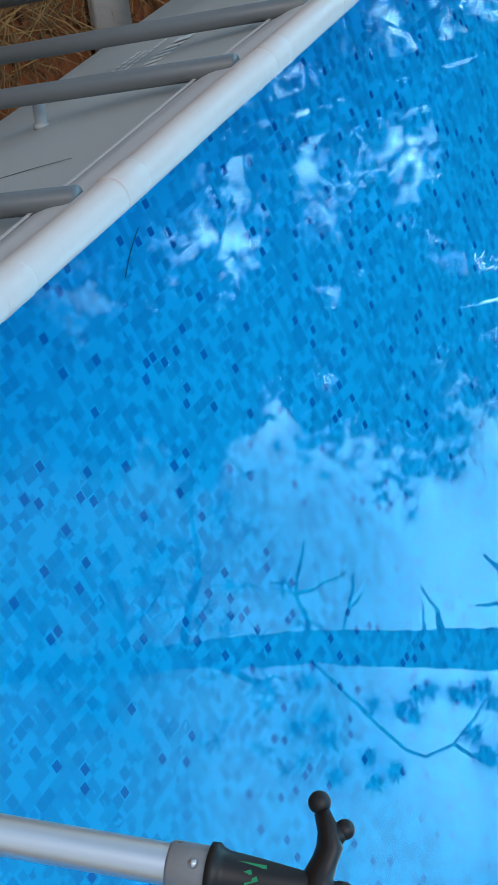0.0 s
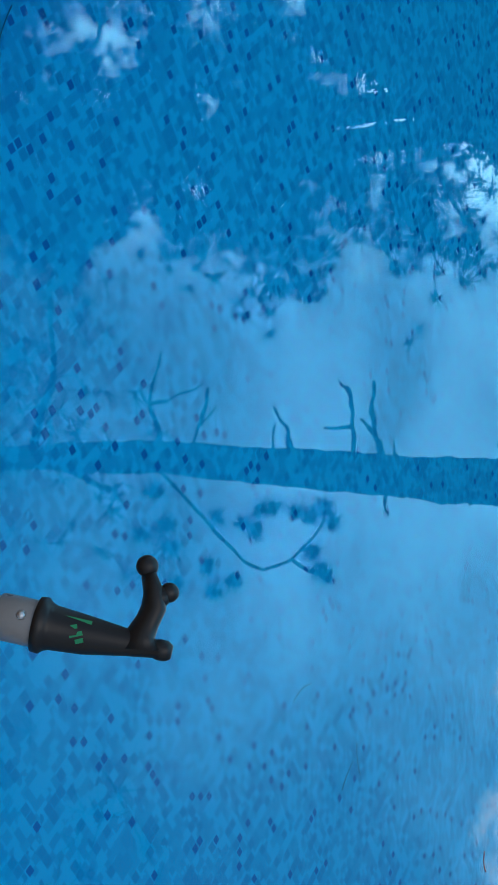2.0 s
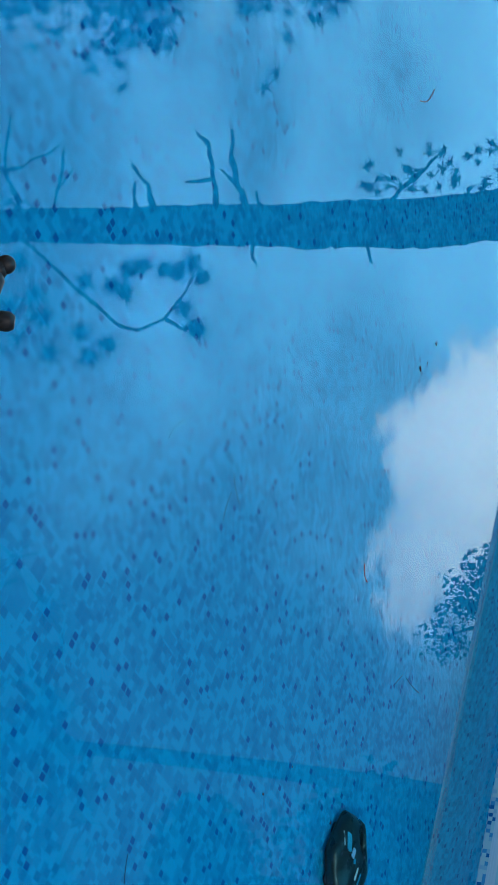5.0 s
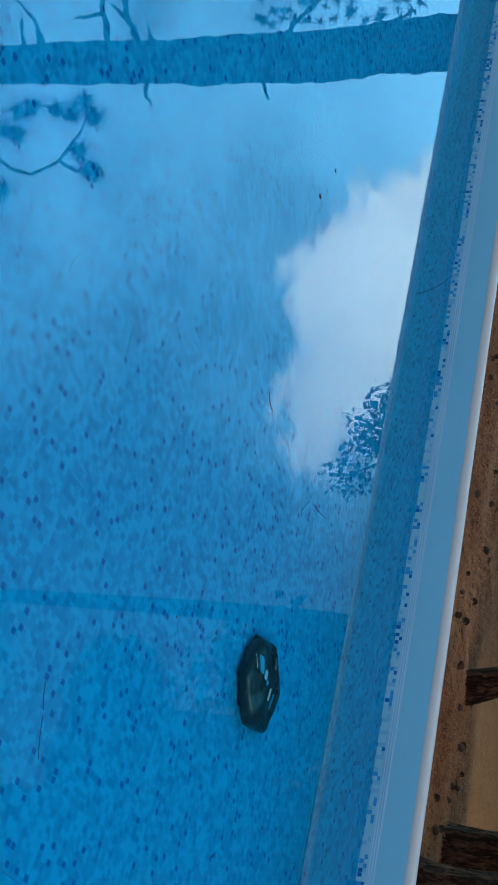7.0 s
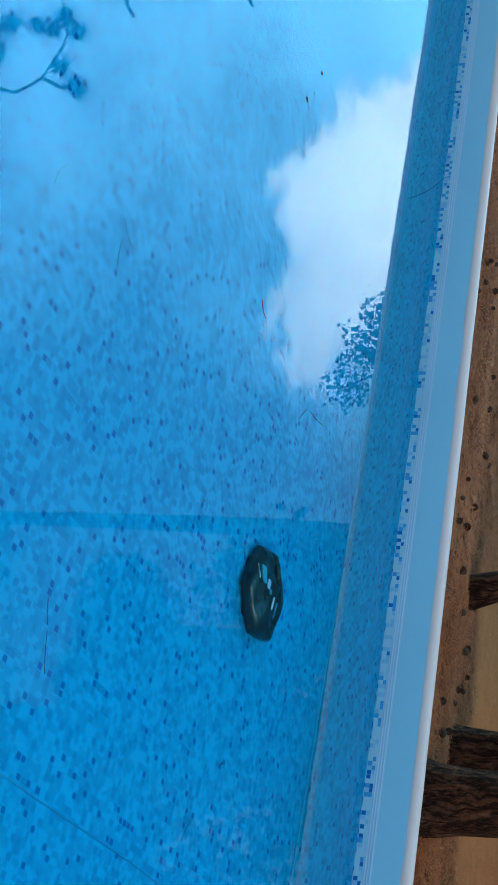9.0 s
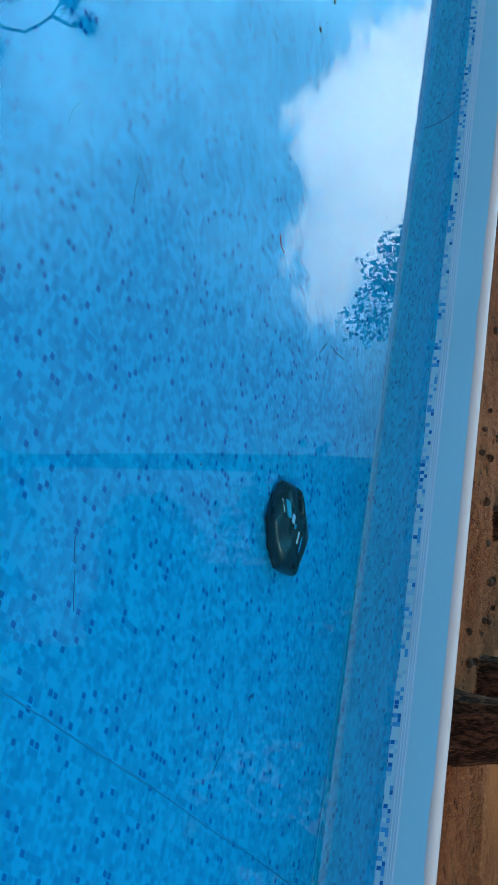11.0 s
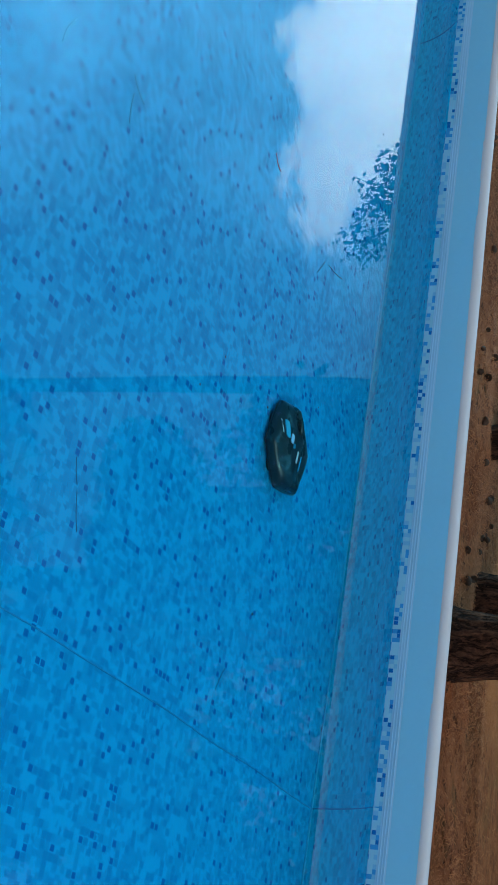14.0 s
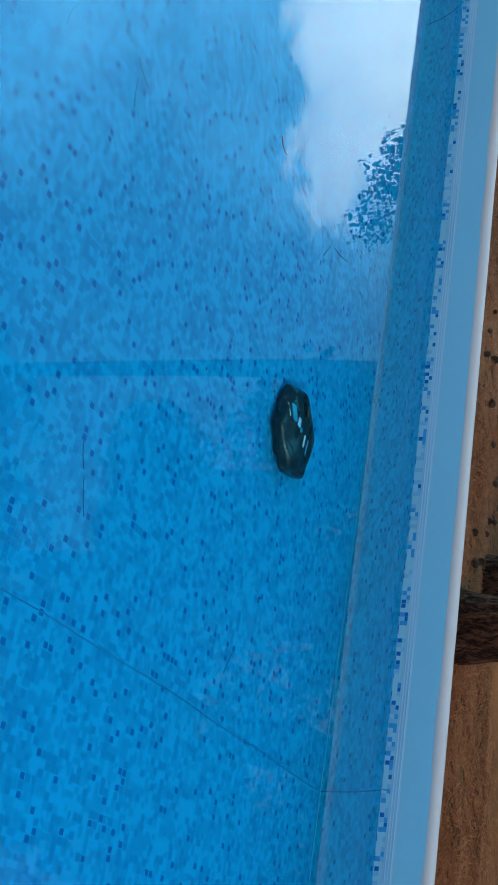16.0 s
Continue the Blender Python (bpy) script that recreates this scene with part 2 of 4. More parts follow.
def ground_mat():
    m = Mat("pine_litter_ground", 0.95, 0, 0.1)
    big, mid, fine = m.noise(0.55, 5.0, 0.6), m.noise(5.0, 6.0, 0.65), m.noise(70.0, 6.0, 0.75, (1, 0.25, 1))
    c = m.ramp(mid, (0.30, (0.100, 0.029, 0.010)), (0.5, (0.340, 0.100, 0.036)), (0.70, (0.540, 0.185, 0.068)))
    c = m.mix(m.ramp(big, (0.46, (0, 0, 0)), (0.64, (1, 1, 1))), c, (0.560, 0.200, 0.075))
    c = m.mix(m.math("MULTIPLY", fine, 0.6), c, (0.080, 0.030, 0.014))
    pits = m.ramp(m.noise(13.0, 3.0, 0.6), (0.36, (1, 1, 1)), (0.44, (0, 0, 0)))
    c = m.mix(m.math("MULTIPLY", pits, 0.8), c, (0.040, 0.016, 0.009))
    moss = m.ramp(m.noise(1.9, 4.0, 0.65), (0.54, (0, 0, 0)), (0.64, (1, 1, 1)))
    c = m.mix(m.math("MULTIPLY", moss, 0.45), c, (0.085, 0.062, 0.020))
    # bare raked sand past the strip of litter along the pool
    sep = m.n("SeparateXYZ")
    m.link(m.tc.outputs["Object"], sep.inputs[0])
    edge = m.math("ADD", sep.outputs[1], m.math("MULTIPLY_ADD", mid, 1.2, -0.6))
    ramp = m.n("MapRange")
    ramp.inputs[1].default_value, ramp.inputs[2].default_value = 7.2, 7.75
    m.link(edge, ramp.inputs[0])
    sand = m.mix(m.math("MULTIPLY_ADD", mid, 0.8, m.math("MULTIPLY_ADD", fine, 0.6, -0.35)), (0.540, 0.180, 0.058), (0.310, 0.093, 0.029))
    side = m.n("MapRange")
    side.inputs[1].default_value, side.inputs[2].default_value = -4.6, -3.4
    m.link(m.math("ADD", sep.outputs[0], m.math("MULTIPLY_ADD", mid, 1.2, -0.6)), side.inputs[0])
    rest = m.n("MapRange")
    rest.inputs[1].default_value, rest.inputs[2].default_value, rest.inputs[4].default_value = -0.75, -0.15, 0.25
    rest.inputs[3].default_value = 1.0
    m.link(m.math("ADD", sep.outputs[0], m.math("MULTIPLY_ADD", mid, 1.2, -0.6)), rest.inputs[0])
    c = m.mix(m.math("MULTIPLY", m.math("MULTIPLY", ramp.outputs[0], rest.outputs[0]), side.outputs[0]), c, sand)
    m.colour(c).bump(m.math("ADD", fine, mid), 0.8, 0.03)
    return m.m


M_GROUND = ground_mat()


def straw(name, a, b):
    m = Mat(name, 0.8, 0, 0.2)
    r = m.n("NewGeometry")
    m.colour(m.mix(r.outputs["Random Per Island"], a, b))
    return m.m


M_STRAW = straw("dry_pine_needles", (0.220, 0.066, 0.022), (0.600, 0.215, 0.080))
M_GRASS = straw("dry_grass", (0.09, 0.042, 0.016), (0.36, 0.21, 0.075))
M_CONE = two_tone("pine_cone", (0.030, 0.017, 0.010), (0.120, 0.066, 0.036), 30.0, 0.85, 120, 0.5, 0.004)


def water_mat():
    m = Mat("still_water")
    nt = m.nt
    nt.nodes.remove(m.b)
    g = m.n("BsdfRefraction", IOR=1.333, Roughness=0.0)
    g.inputs["Color"].default_value = (0.50, 0.95, 1.0, 1)   # red is soaked up by the depth
    gl = m.n("BsdfGlossy", Roughness=0.0)
    gl.inputs["Color"].default_value = (1, 1, 1, 1)
    fr = m.n("Fresnel", IOR=1.22)
    mx = m.n("MixShader")
    h = m.math("ADD", m.noise(2.2, 2.0, 0.5), m.math("MULTIPLY_ADD", m.noise(9.0, 2.0, 0.5), 0.12, m.math("MULTIPLY", m.noise(26.0, 2.0, 0.5), 0.013)))
    b = m.n("Bump", Strength=1.0, Distance=WAVE)
    m.link(h, b.inputs["Height"])
    for nd in (g, gl, fr):
        m.link(b.outputs[0], nd.inputs["Normal"])
    m.link(m.math("MULTIPLY_ADD", fr.outputs[0], 0.36, 0.053), mx.inputs[0])
    m.link(g.outputs[0], mx.inputs[1])
    m.link(gl.outputs[0], mx.inputs[2])
    m.link(mx.outputs[0], nt.nodes["Material Output"].inputs["Surface"])
    return m.m


WAVE = 0.00022
M_WATER = water_mat()
M_ROBOT = two_tone("dark_teal_plastic", (0.010, 0.026, 0.034), (0.016, 0.036, 0.044), 8.0, 0.28, 90, 0.04, 0.001)
M_ROBOT2 = two_tone("black_plastic", (0.006, 0.010, 0.013), (0.012, 0.017, 0.020), 8.0, 0.45, 90, 0.06, 0.001)
M_TEAL = two_tone("bright_teal_trim", (0.01, 0.33, 0.50), (0.02, 0.40, 0.58), 10.0, 0.35)
M_LAMP = two_tone("pale_window", (0.40, 0.55, 0.75), (0.50, 0.65, 0.80), 10.0, 0.15)
M_ALU = two_tone("brushed_aluminium", (0.62, 0.63, 0.63), (0.74, 0.75, 0.75), 3.0, 0.36, 200, 0.08, 0.0005, 0.85, 0.5, (1, 1, 0.04))
M_CLEAR = two_tone("smoky_plastic_sleeve", (0.20, 0.20, 0.20), (0.30, 0.30, 0.30), 20.0, 0.3, 120, 0.1, 0.0005)
M_BLACK = two_tone("worn_black_plastic", (0.006, 0.0055, 0.005), (0.014, 0.012, 0.011), 25.0, 0.48, 160, 0.15, 0.0006)
M_GREEN = two_tone("green_print", (0.0, 0.24, 0.09), (0.01, 0.32, 0.13), 30.0, 0.5)
M_PLANK = two_tone("weathered_grey_wood", (0.22, 0.20, 0.18), (0.36, 0.33, 0.30), 4.0, 0.85, 60, 0.5, 0.003, 0, 0.3, (1, 0.1, 1))


# ---- builders ----
def part(name, bm, material, parent=None, label="", smooth=True):
    """Link a bmesh as one mesh object, under parent if given."""
    me = bpy.data.meshes.new(name)
    bm.to_mesh(me)
    bm.free()
    return put(name, me, material, parent, label, smooth)


def put(name, me, material, parent=None, label="", smooth=True):
    for mt in material if isinstance(material, (list, tuple)) else [material]:
        me.materials.append(mt)
    if smooth:
        me.polygons.foreach_set("use_smooth", [True] * len(me.polygons))
    ob = new(name, me)
    if parent is not None:
        ob.parent = parent
    if label:
        ob["label"] = label
    return ob


def thing(name, at=(0, 0, 0), label="", category="", group="", kind=""):
    e = new(name)
    e.empty_display_size = 0.2
    e.matrix_basis = Matrix.Translation(at) if not isinstance(at, Matrix) else at
    return tagged(e, label, category, group, kind)


def tube(points, radii, sides=16, caps=True, squash=1.0):
    """A swept round tube through points with a radius at each."""
    bm = bmesh.new()
    pts = [Vector(p) for p in points]
    if not isinstance(radii, (list, tuple)):
        radii = [radii] * len(pts)
    rings = []
    up = None
    for i, p in enumerate(pts):
        d = (pts[min(i + 1, len(pts) - 1)] - pts[max(i - 1, 0)]).normalized()
        if up is None:
            up = d.orthogonal().normalized()
        up = (up - d * up.dot(d)).normalized()
        side = d.cross(up)
        rings.append([bm.verts.new(p + (up * math.cos(a) + side * math.sin(a) * squash) * radii[i]) for a in [2 * math.pi * k / sides for k in range(sides)]])
    for a, b in zip(rings, rings[1:]):
        for k in range(sides):
            bm.faces.new((a[k], a[(k + 1) % sides], b[(k + 1) % sides], b[k]))
    if caps:
        bm.faces.new(rings[0][::-1])
        bm.faces.new(rings[-1])
    return bm


def box(sx, sy, sz, m=None, bevel=0.0):
    bm = bmesh.new()
    bmesh.ops.create_cube(bm, size=1, matrix=Matrix.Diagonal((sx, sy, sz, 1)))
    if bevel:
        bmesh.ops.bevel(bm, geom=bm.edges[:], offset=bevel, segments=2, affect="EDGES")
    if m is not None:
        bmesh.ops.transform(bm, matrix=m, verts=bm.verts[:])
    return bm


def grid(nu, nv, fn):
    """A sheet of nu by nv cells; fn(u, v) gives the place, u and v from 0 to 1."""
    bm = bmesh.new()
    vs = [[bm.verts.new(fn(i / nu, j / nv)) for j in range(nv + 1)] for i in range(nu + 1)]
    for i in range(nu):
        for j in range(nv):
            bm.faces.new((vs[i][j], vs[i + 1][j], vs[i + 1][j + 1], vs[i][j + 1]))
    return bm


# ---- ground ----
def ground_height(x, y):
    d = max(XL - x, x - XR, YN - 0.4 - y, y - YF - 0.4, 0)
    k = min(d / 2.0, 1.0)
    berm = 0.05 * math.exp(-((y - 6.35) / 0.45) ** 2) + 0.05 * max(0.0, min((y - 6.9) / 0.5, 1.0)) if y > 4 else 0.0
    return GROUND - 0.02 + berm + k * (0.035 * noise.noise((x * 0.7, y * 0.7, 0)) + 0.02 * noise.noise((x * 2.3, y * 2.3, 5)))


def build_ground():
    # fine mesh near the pool, stretching to the horizon
    def warp(s):
        return 22 * s + (abs(s) ** 7) * 1500 * (1 if s > 0 else -1)

    def fn(u, v):
        x, y = warp(2 * u - 1), warp(2 * v - 1)
        return (x, y, ground_height(x, y) if abs(x) < 40 and abs(y) < 40 else GROUND - 0.02)
    ob = part("ground", grid(150, 150, fn), M_GROUND)
    tagged(ob, "brown forest soil covered with dry pine needles", "ground", kind="structure")


build_ground()


# ---- pool ----
pool = thing("swimming_pool", (0, 0, GROUND), "rectangular steel-frame pool with grey vinyl outside and blue mosaic liner", "swimming pool")
PZ = Matrix.Translation((0, 0, -GROUND))


def ppart(name, bm, material, parent=pool, label="", smooth=True):
    bmesh.ops.transform(bm, matrix=PZ if parent is pool else Matrix(), verts=bm.verts[:])
    return part(name, bm, material, parent, label, smooth)


BX0, BX1, BY0, BY1 = XL + 0.08, XR - 0.08, YN + 0.13, 0.15  # floor's edges


def floor_z(x, y):
    return FLOOR + 0.012 * noise.noise((x * 0.8, y * 0.8, 3)) + 0.006 * noise.noise((x * 3.1, y * 3.1, 9))


ppart("liner_floor", grid(96, 52, lambda u, v: (BX0 + (BX1 - BX0) * u, BY0 + (BY1 - BY0) * v, floor_z(BX0 + (BX1 - BX0) * u, BY0 + (BY1 - BY0) * v))), M_FLOOR, label="blue vinyl floor printed with mosaic squares")


def wall_profile(k, bottom, top):
    """Inward offset and height up the wall for k from 0 to 1; it bulges outwards under the load."""
    z = FLOOR + (0.004 - FLOOR) * k
    return bottom + (top - bottom) * k + 0.05 * math.sin(math.pi * k), z


def long_wall(yb, yt, sign, nm):
    def fn(u, v):
        o, z = wall_profile(v, 0, 1)
        x = XL + 0.02 + (XR - XL - 0.04) * u
        y = yb + (yt - yb) * v + sign * (0.02 if sign > 0 else 0.05) * math.sin(math.pi * v) + 0.006 * noise.noise((x * 1.5, z * 1.5, 2 + sign))
        return (x, y, z)
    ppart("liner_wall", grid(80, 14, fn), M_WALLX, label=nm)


def short_wall(xb, xt, sign, nm):
    def fn(u, v):
        z = FLOOR + (0.004 - FLOOR) * v
        y = YN + 0.03 + (YF - YN - 0.04) * u
        return (xb + (xt - xb) * v + sign * 0.05 * math.sin(math.pi * v), y, z)
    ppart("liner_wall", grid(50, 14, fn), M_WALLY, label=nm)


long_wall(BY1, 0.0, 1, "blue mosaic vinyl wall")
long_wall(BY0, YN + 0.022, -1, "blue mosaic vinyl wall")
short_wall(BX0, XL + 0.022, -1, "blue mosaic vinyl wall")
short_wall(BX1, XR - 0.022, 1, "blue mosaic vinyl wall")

RR, RRF = 0.026, 0.036  # radii of the near and far rails


def rail_side(a, b, inward, mat_border, along):
    """Border strip, welts, sleeve, rail and outer wall of one side from a to b; inward is the unit vector to the water."""
    a, b, n = Vector(a), Vector(b), Vector(inward)
    ln = (b - a).length
    d = (b - a) / ln
    steps = max(int(ln / 0.12), 8)

    def sheet(profile, wob=0.004):
        def fn(u, v):
            k = v * (len(profile) - 1)
            i = min(int(k), len(profile) - 2)
            f = k - i
            o = profile[i][0] * (1 - f) + profile[i + 1][0] * f
            z = profile[i][1] * (1 - f) + profile[i + 1][1] * f
            p = a + d * (ln * u) + n * o
            w = wob * noise.noise((p.x * 2.3 + 3, p.y * 2.3, z * 4))
            return (p.x + n.x * w, p.y + n.y * w, z)
        return grid(steps, (len(profile) - 1) * 2, fn)
    q = 0.0385 if along == 2 else 0.021   # how far the liner hangs inside the rail's centre line
    ppart("mosaic_border", sheet([(q, -0.004), (q, 0.02), (q - 0.001, 0.036)], 0.003), mat_border, label="pale blue and white mosaic border band")
    ppart("welt_band", sheet([(q, 0.034), (q, 0.055), (q, 0.074)], 0.002), M_WELT, label="pale ribbed weld band")
    for i in range(3):
        z = 0.044 + i * 0.011
        ppart("welt", tube([a + d * (ln * k / 40) + n * (q + 0.0005) + Vector((0, 0, z)) for k in range(41)], 0.0016, 6), M_WELT)
    r = (RRF if along == 2 else RR) - 0.0004
    ppart("inner_sleeve", sheet([(q - 0.001, 0.073), (q - 0.001, 0.095), (q - 0.001, 0.12), (q - 0.001, 0.155), (r + 0.0012, (0.191 if along == 2 else RIM) - 0.002)]), M_SLEEVE, label="smooth pale vinyl sleeve, tinted with blue light off the pool")
    return d, ln


def top_rail(a, b, inward, r=RR, zc=RIM):
    a, b, n = Vector(a), Vector(b), Vector(inward)
    ln = (b - a).length
    count = int(ln / 0.06)
    pts, rad = [], []
    for k in range(count + 1):
        p = a + (b - a) * (k / count)
        pts.append(p + Vector((0, 0, zc)) + n * 0.002 * noise.noise((p.x * 3, p.y * 3, 7)))
        rad.append(r + 0.0012 * noise.noise((p.x * 5, p.y * 5, 1)))
    return ppart("top_rail", tube(pts, rad, 20), M_RAIL, label="white vinyl-sleeved steel top rail")


SIDES = (((XL, YF, 0), (XR, YF, 0), (0, -1, 0), M_BORDX, 2), ((XL, YN, 0), (XR, YN, 0), (0, 1, 0), M_BORDX, 0),
         ((XL, YN, 0), (XL, YF, 0), (1, 0, 0), M_BORDY, 1), ((XR, YN, 0), (XR, YF, 0), (-1, 0, 0), M_BORDY, 1))
for a, b, n, mb, al in SIDES:
    rail_side(a, b, n, mb, al)
    top_rail(a, b, n, *((RRF, 0.191) if al == 2 else (RR, RIM)))


def outer_wall(a, b, inward, tuck):
    a, b, n = Vector(a), Vector(b), Vector(inward)
    ln = (b - a).length
    d = (b - a) / ln

    def fn(u, v):
        p = a + d * (ln * u) + n * (-0.006 + tuck * (1 - v) - 0.05 * math.sin(math.pi * v) + 0.004 * noise.noise((u * ln * 2, v * 3, 1)))
        return (p.x, p.y, GROUND - 0.01 + (RIM - 0.02 - GROUND) * v)
    ppart("outer_wall", grid(90, 14, fn), M_OUTER, label="grey vinyl outer wall")

    def hem(u, v):
        k = abs(2 * v - 0.9)
        p = a + d * (ln * u) + n * (-RR * 0.9 * v - 0.018 * (1 - v) - 0.004 * (1 - min(k, 1)) + 0.004 * noise.noise((u * ln * 5, v * 2, 3)))
        return (p.x, p.y, 0.115 + (RIM - 0.006 - 0.115) * v)
    def hem_edge(u, v):
        p = a + d * (ln * u) + n * (-0.0205 - 0.002 * math.sin(math.pi * v) + 0.004 * noise.noise((u * ln * 5, 0, 3)))
        return (p.x, p.y, 0.105 + 0.012 * v)
    ppart("hem_edge", grid(90, 2, hem_edge), M_HEM, label="pale welded edge of the hem")
    ppart("hem_flap", grid(90, 6, hem), M_HEM, label="pale grey folded sleeve hem")


for (a, b, n, mb, al), tk in zip(SIDES, (-0.15, 0.11, 0.06, 0.06)):
    outer_wall(a, b, n, tk)

# legs and rail joints


def leg(x, y, out):
    o = Vector(out)
    top = Vector((x, y, RIM - 0.018)) + o * 0.021
    foot = Vector((x, y, GROUND)) + o * 0.185
    lg = ppart("leg", tube([top, top.lerp(foot, 0.5), foot], 0.0165, 16), M_LEG, label="grey coated steel leg")
    return lg


def joint(x, y, along):
    """The overlap ring where two rail lengths meet."""
    v = Vector(along)
    c = Vector((x, y, RIM))
    pts = [c + v * s for s in (-0.03, -0.028, 0.0, 0.028, 0.03)]
    ppart("rail_joint", tube(pts, [RR + 0.0002, RR + 0.0009, RR + 0.0003, RR + 0.0007, RR + 0.0002], 20), M_RAIL, label="white rail joint sleeve")


def leg_row():
    xs = sorted([0.50 + 0.765 * k for k in range(-9, 4)] + [0.785 + 0.765 * k for k in range(-9, 4)])   # pairs: each support is a U
    for x in xs:
        if XL + 0.1 < x < XR - 0.1:
            leg(x, YN, (0, -1, 0))
    for k in range(11):
        x = XL + 0.4 + k * 0.88
        leg(x, YF, (0, 1, 0))
    for k in range(5):
        leg(XL, YN + 0.55 + k, (-1, 0, 0))
        leg(XR, YN + 0.55 + k, (1, 0, 0))
    for x in xs:
        if XL + 0.1 < x < XR - 0.1:
            joint(x - 0.07, YN, (1, 0, 0))


leg_row()

# water
def build_water():
    me = bpy.data.meshes.new("water")
    x0, x1, y0, y1 = XL + 0.01, XR - 0.01, YN + 0.01, YF - 0.03
    me.from_pydata([(x0, y0, 0), (x1, y0, 0), (x1, y1, 0), (x0, y1, 0)], [], [(0, 1, 2, 3)])
    ob = put("water", me, M_WATER, smooth=False)
    ob.visible_shadow = False
    tagged(ob, "clear still water filling the pool, mirroring trees and sky", "water", kind="structure")


build_water()


# ---- trees ----
def needle_cloud(name, centres, size, count, parent, seed, material=None, width=0.012, label=""):
    """Clumps of needles: at each centre a burst of thin blades."""
    rng = np.random.default_rng(seed)
    n = len(centres)
    c = np.repeat(np.asarray(centres, float), count, axis=0)
    s = np.repeat(np.asarray(size, float) * np.ones(n), count)
    d = rng.normal(size=(n * count, 3))
    d[:, 2] += 0.35
    d /= np.linalg.norm(d, axis=1)[:, None]
    t = np.cross(d, rng.normal(size=(n * count, 3)))
    t /= np.linalg.norm(t, axis=1)[:, None]
    ln = s * rng.uniform(0.65, 1.1, n * count)
    w = width * rng.uniform(0.7, 1.3, n * count)
    base = c + d * (ln * 0.05)[:, None]
    v = np.stack([base - t * w[:, None], base + t * w[:, None], c + d * ln[:, None]], 1).reshape(-1, 3)
    if material is not None and material is M_LEAVES:
        # single leaves strewn through the clump
        q = c + rng.normal(size=c.shape) * (s * 0.45)[:, None]
        e = np.cross(d, t)
        v = np.stack([q - d * (ln * 0.25)[:, None], q + t * w[:, None] + e * (w * 0.4)[:, None], q + d * (ln * 0.3)[:, None], q - t * w[:, None]], 1)
        v = np.stack([v[:, 0], v[:, 1], v[:, 2], v[:, 0], v[:, 2], v[:, 3]], 1).reshape(-1, 3)
    me = bpy.data.meshes.new(name)
    f = np.arange(len(v)).reshape(-1, 3)
    me.from_pydata(v.tolist(), [], f.tolist())
    ob = put(name, me, material or M_NEEDLE, parent, label, smooth=False)
    ob["kind"] = "stuff"
    return ob


def wavy(p0, p1, n, amp, seed):
    p0, p1 = Vector(p0), Vector(p1)
    ln = (p1 - p0).length
    return [p0.lerp(p1, k / n) + Vector(noise.noise_vector((seed * 7.3 + k * 0.45, seed, 2))) * amp * ln * min(k / n * 3, 1) for k in range(n + 1)]


def trunk_mesh(h, r, lean, seed, flare=1.4, sides=48, rings=150, gnarl=1.0):
    bm = bmesh.new()
    rr = []
    for i in range(rings + 1):
        k = (i / rings) ** 1.4
        z = h * k
        rad = r * (1 - 0.8 * k) * (1 + (flare - 1) * math.exp(-z / 0.25))
        cx = lean[0] * k + 0.02 * h * noise.noise((seed, k * 3, 0)) * min(k * 4, 1)
        cy = lean[1] * k + 0.02 * h * noise.noise((seed, k * 3, 5)) * min(k * 4, 1)
        ring = []
        for j in range(sides):
            a = 2 * math.pi * j / sides
            q = (math.cos(a) * 2.2, math.sin(a) * 2.2, z * 1.1 + seed)
            b = 1 + gnarl * (0.07 * noise.noise(q) + 0.05 * noise.noise((q[0] * 2.5, q[1] * 2.5, q[2] * 0.9)) + 0.055 * noise.noise((q[0] * 6.5, q[1] * 6.5, z * 4.3)) + 0.03 * noise.noise((q[0] * 9, q[1] * 9, z * 11.0)) - 0.09 * max(0, 0.35 - abs(noise.noise((q[0] * 2.2, q[1] * 2.2, q[2] * 0.5))) * 2.2))
            b += (gnarl - 1) * (0.035 * noise.noise((seed + math.cos(a) * 0.8, z * 2.7, math.sin(a) * 0.8)) + 0.022 * noise.noise((seed + math.cos(a) * 2, z * 7.5, math.sin(a) * 2)))
            ring.append(bm.verts.new((cx + rad * b * math.cos(a), cy + rad * b * math.sin(a), z - 0.06)))
        rr.append(ring)
    for a, b in zip(rr, rr[1:]):
        for j in range(sides):
            bm.faces.new((a[j], a[(j + 1) % sides], b[(j + 1) % sides], b[j]))
    bm.faces.new(rr[-1])
    return bm


def trunk_at(h, lean, z):
    k = z / h
    return Vector((lean[0] * k, lean[1] * k, z))


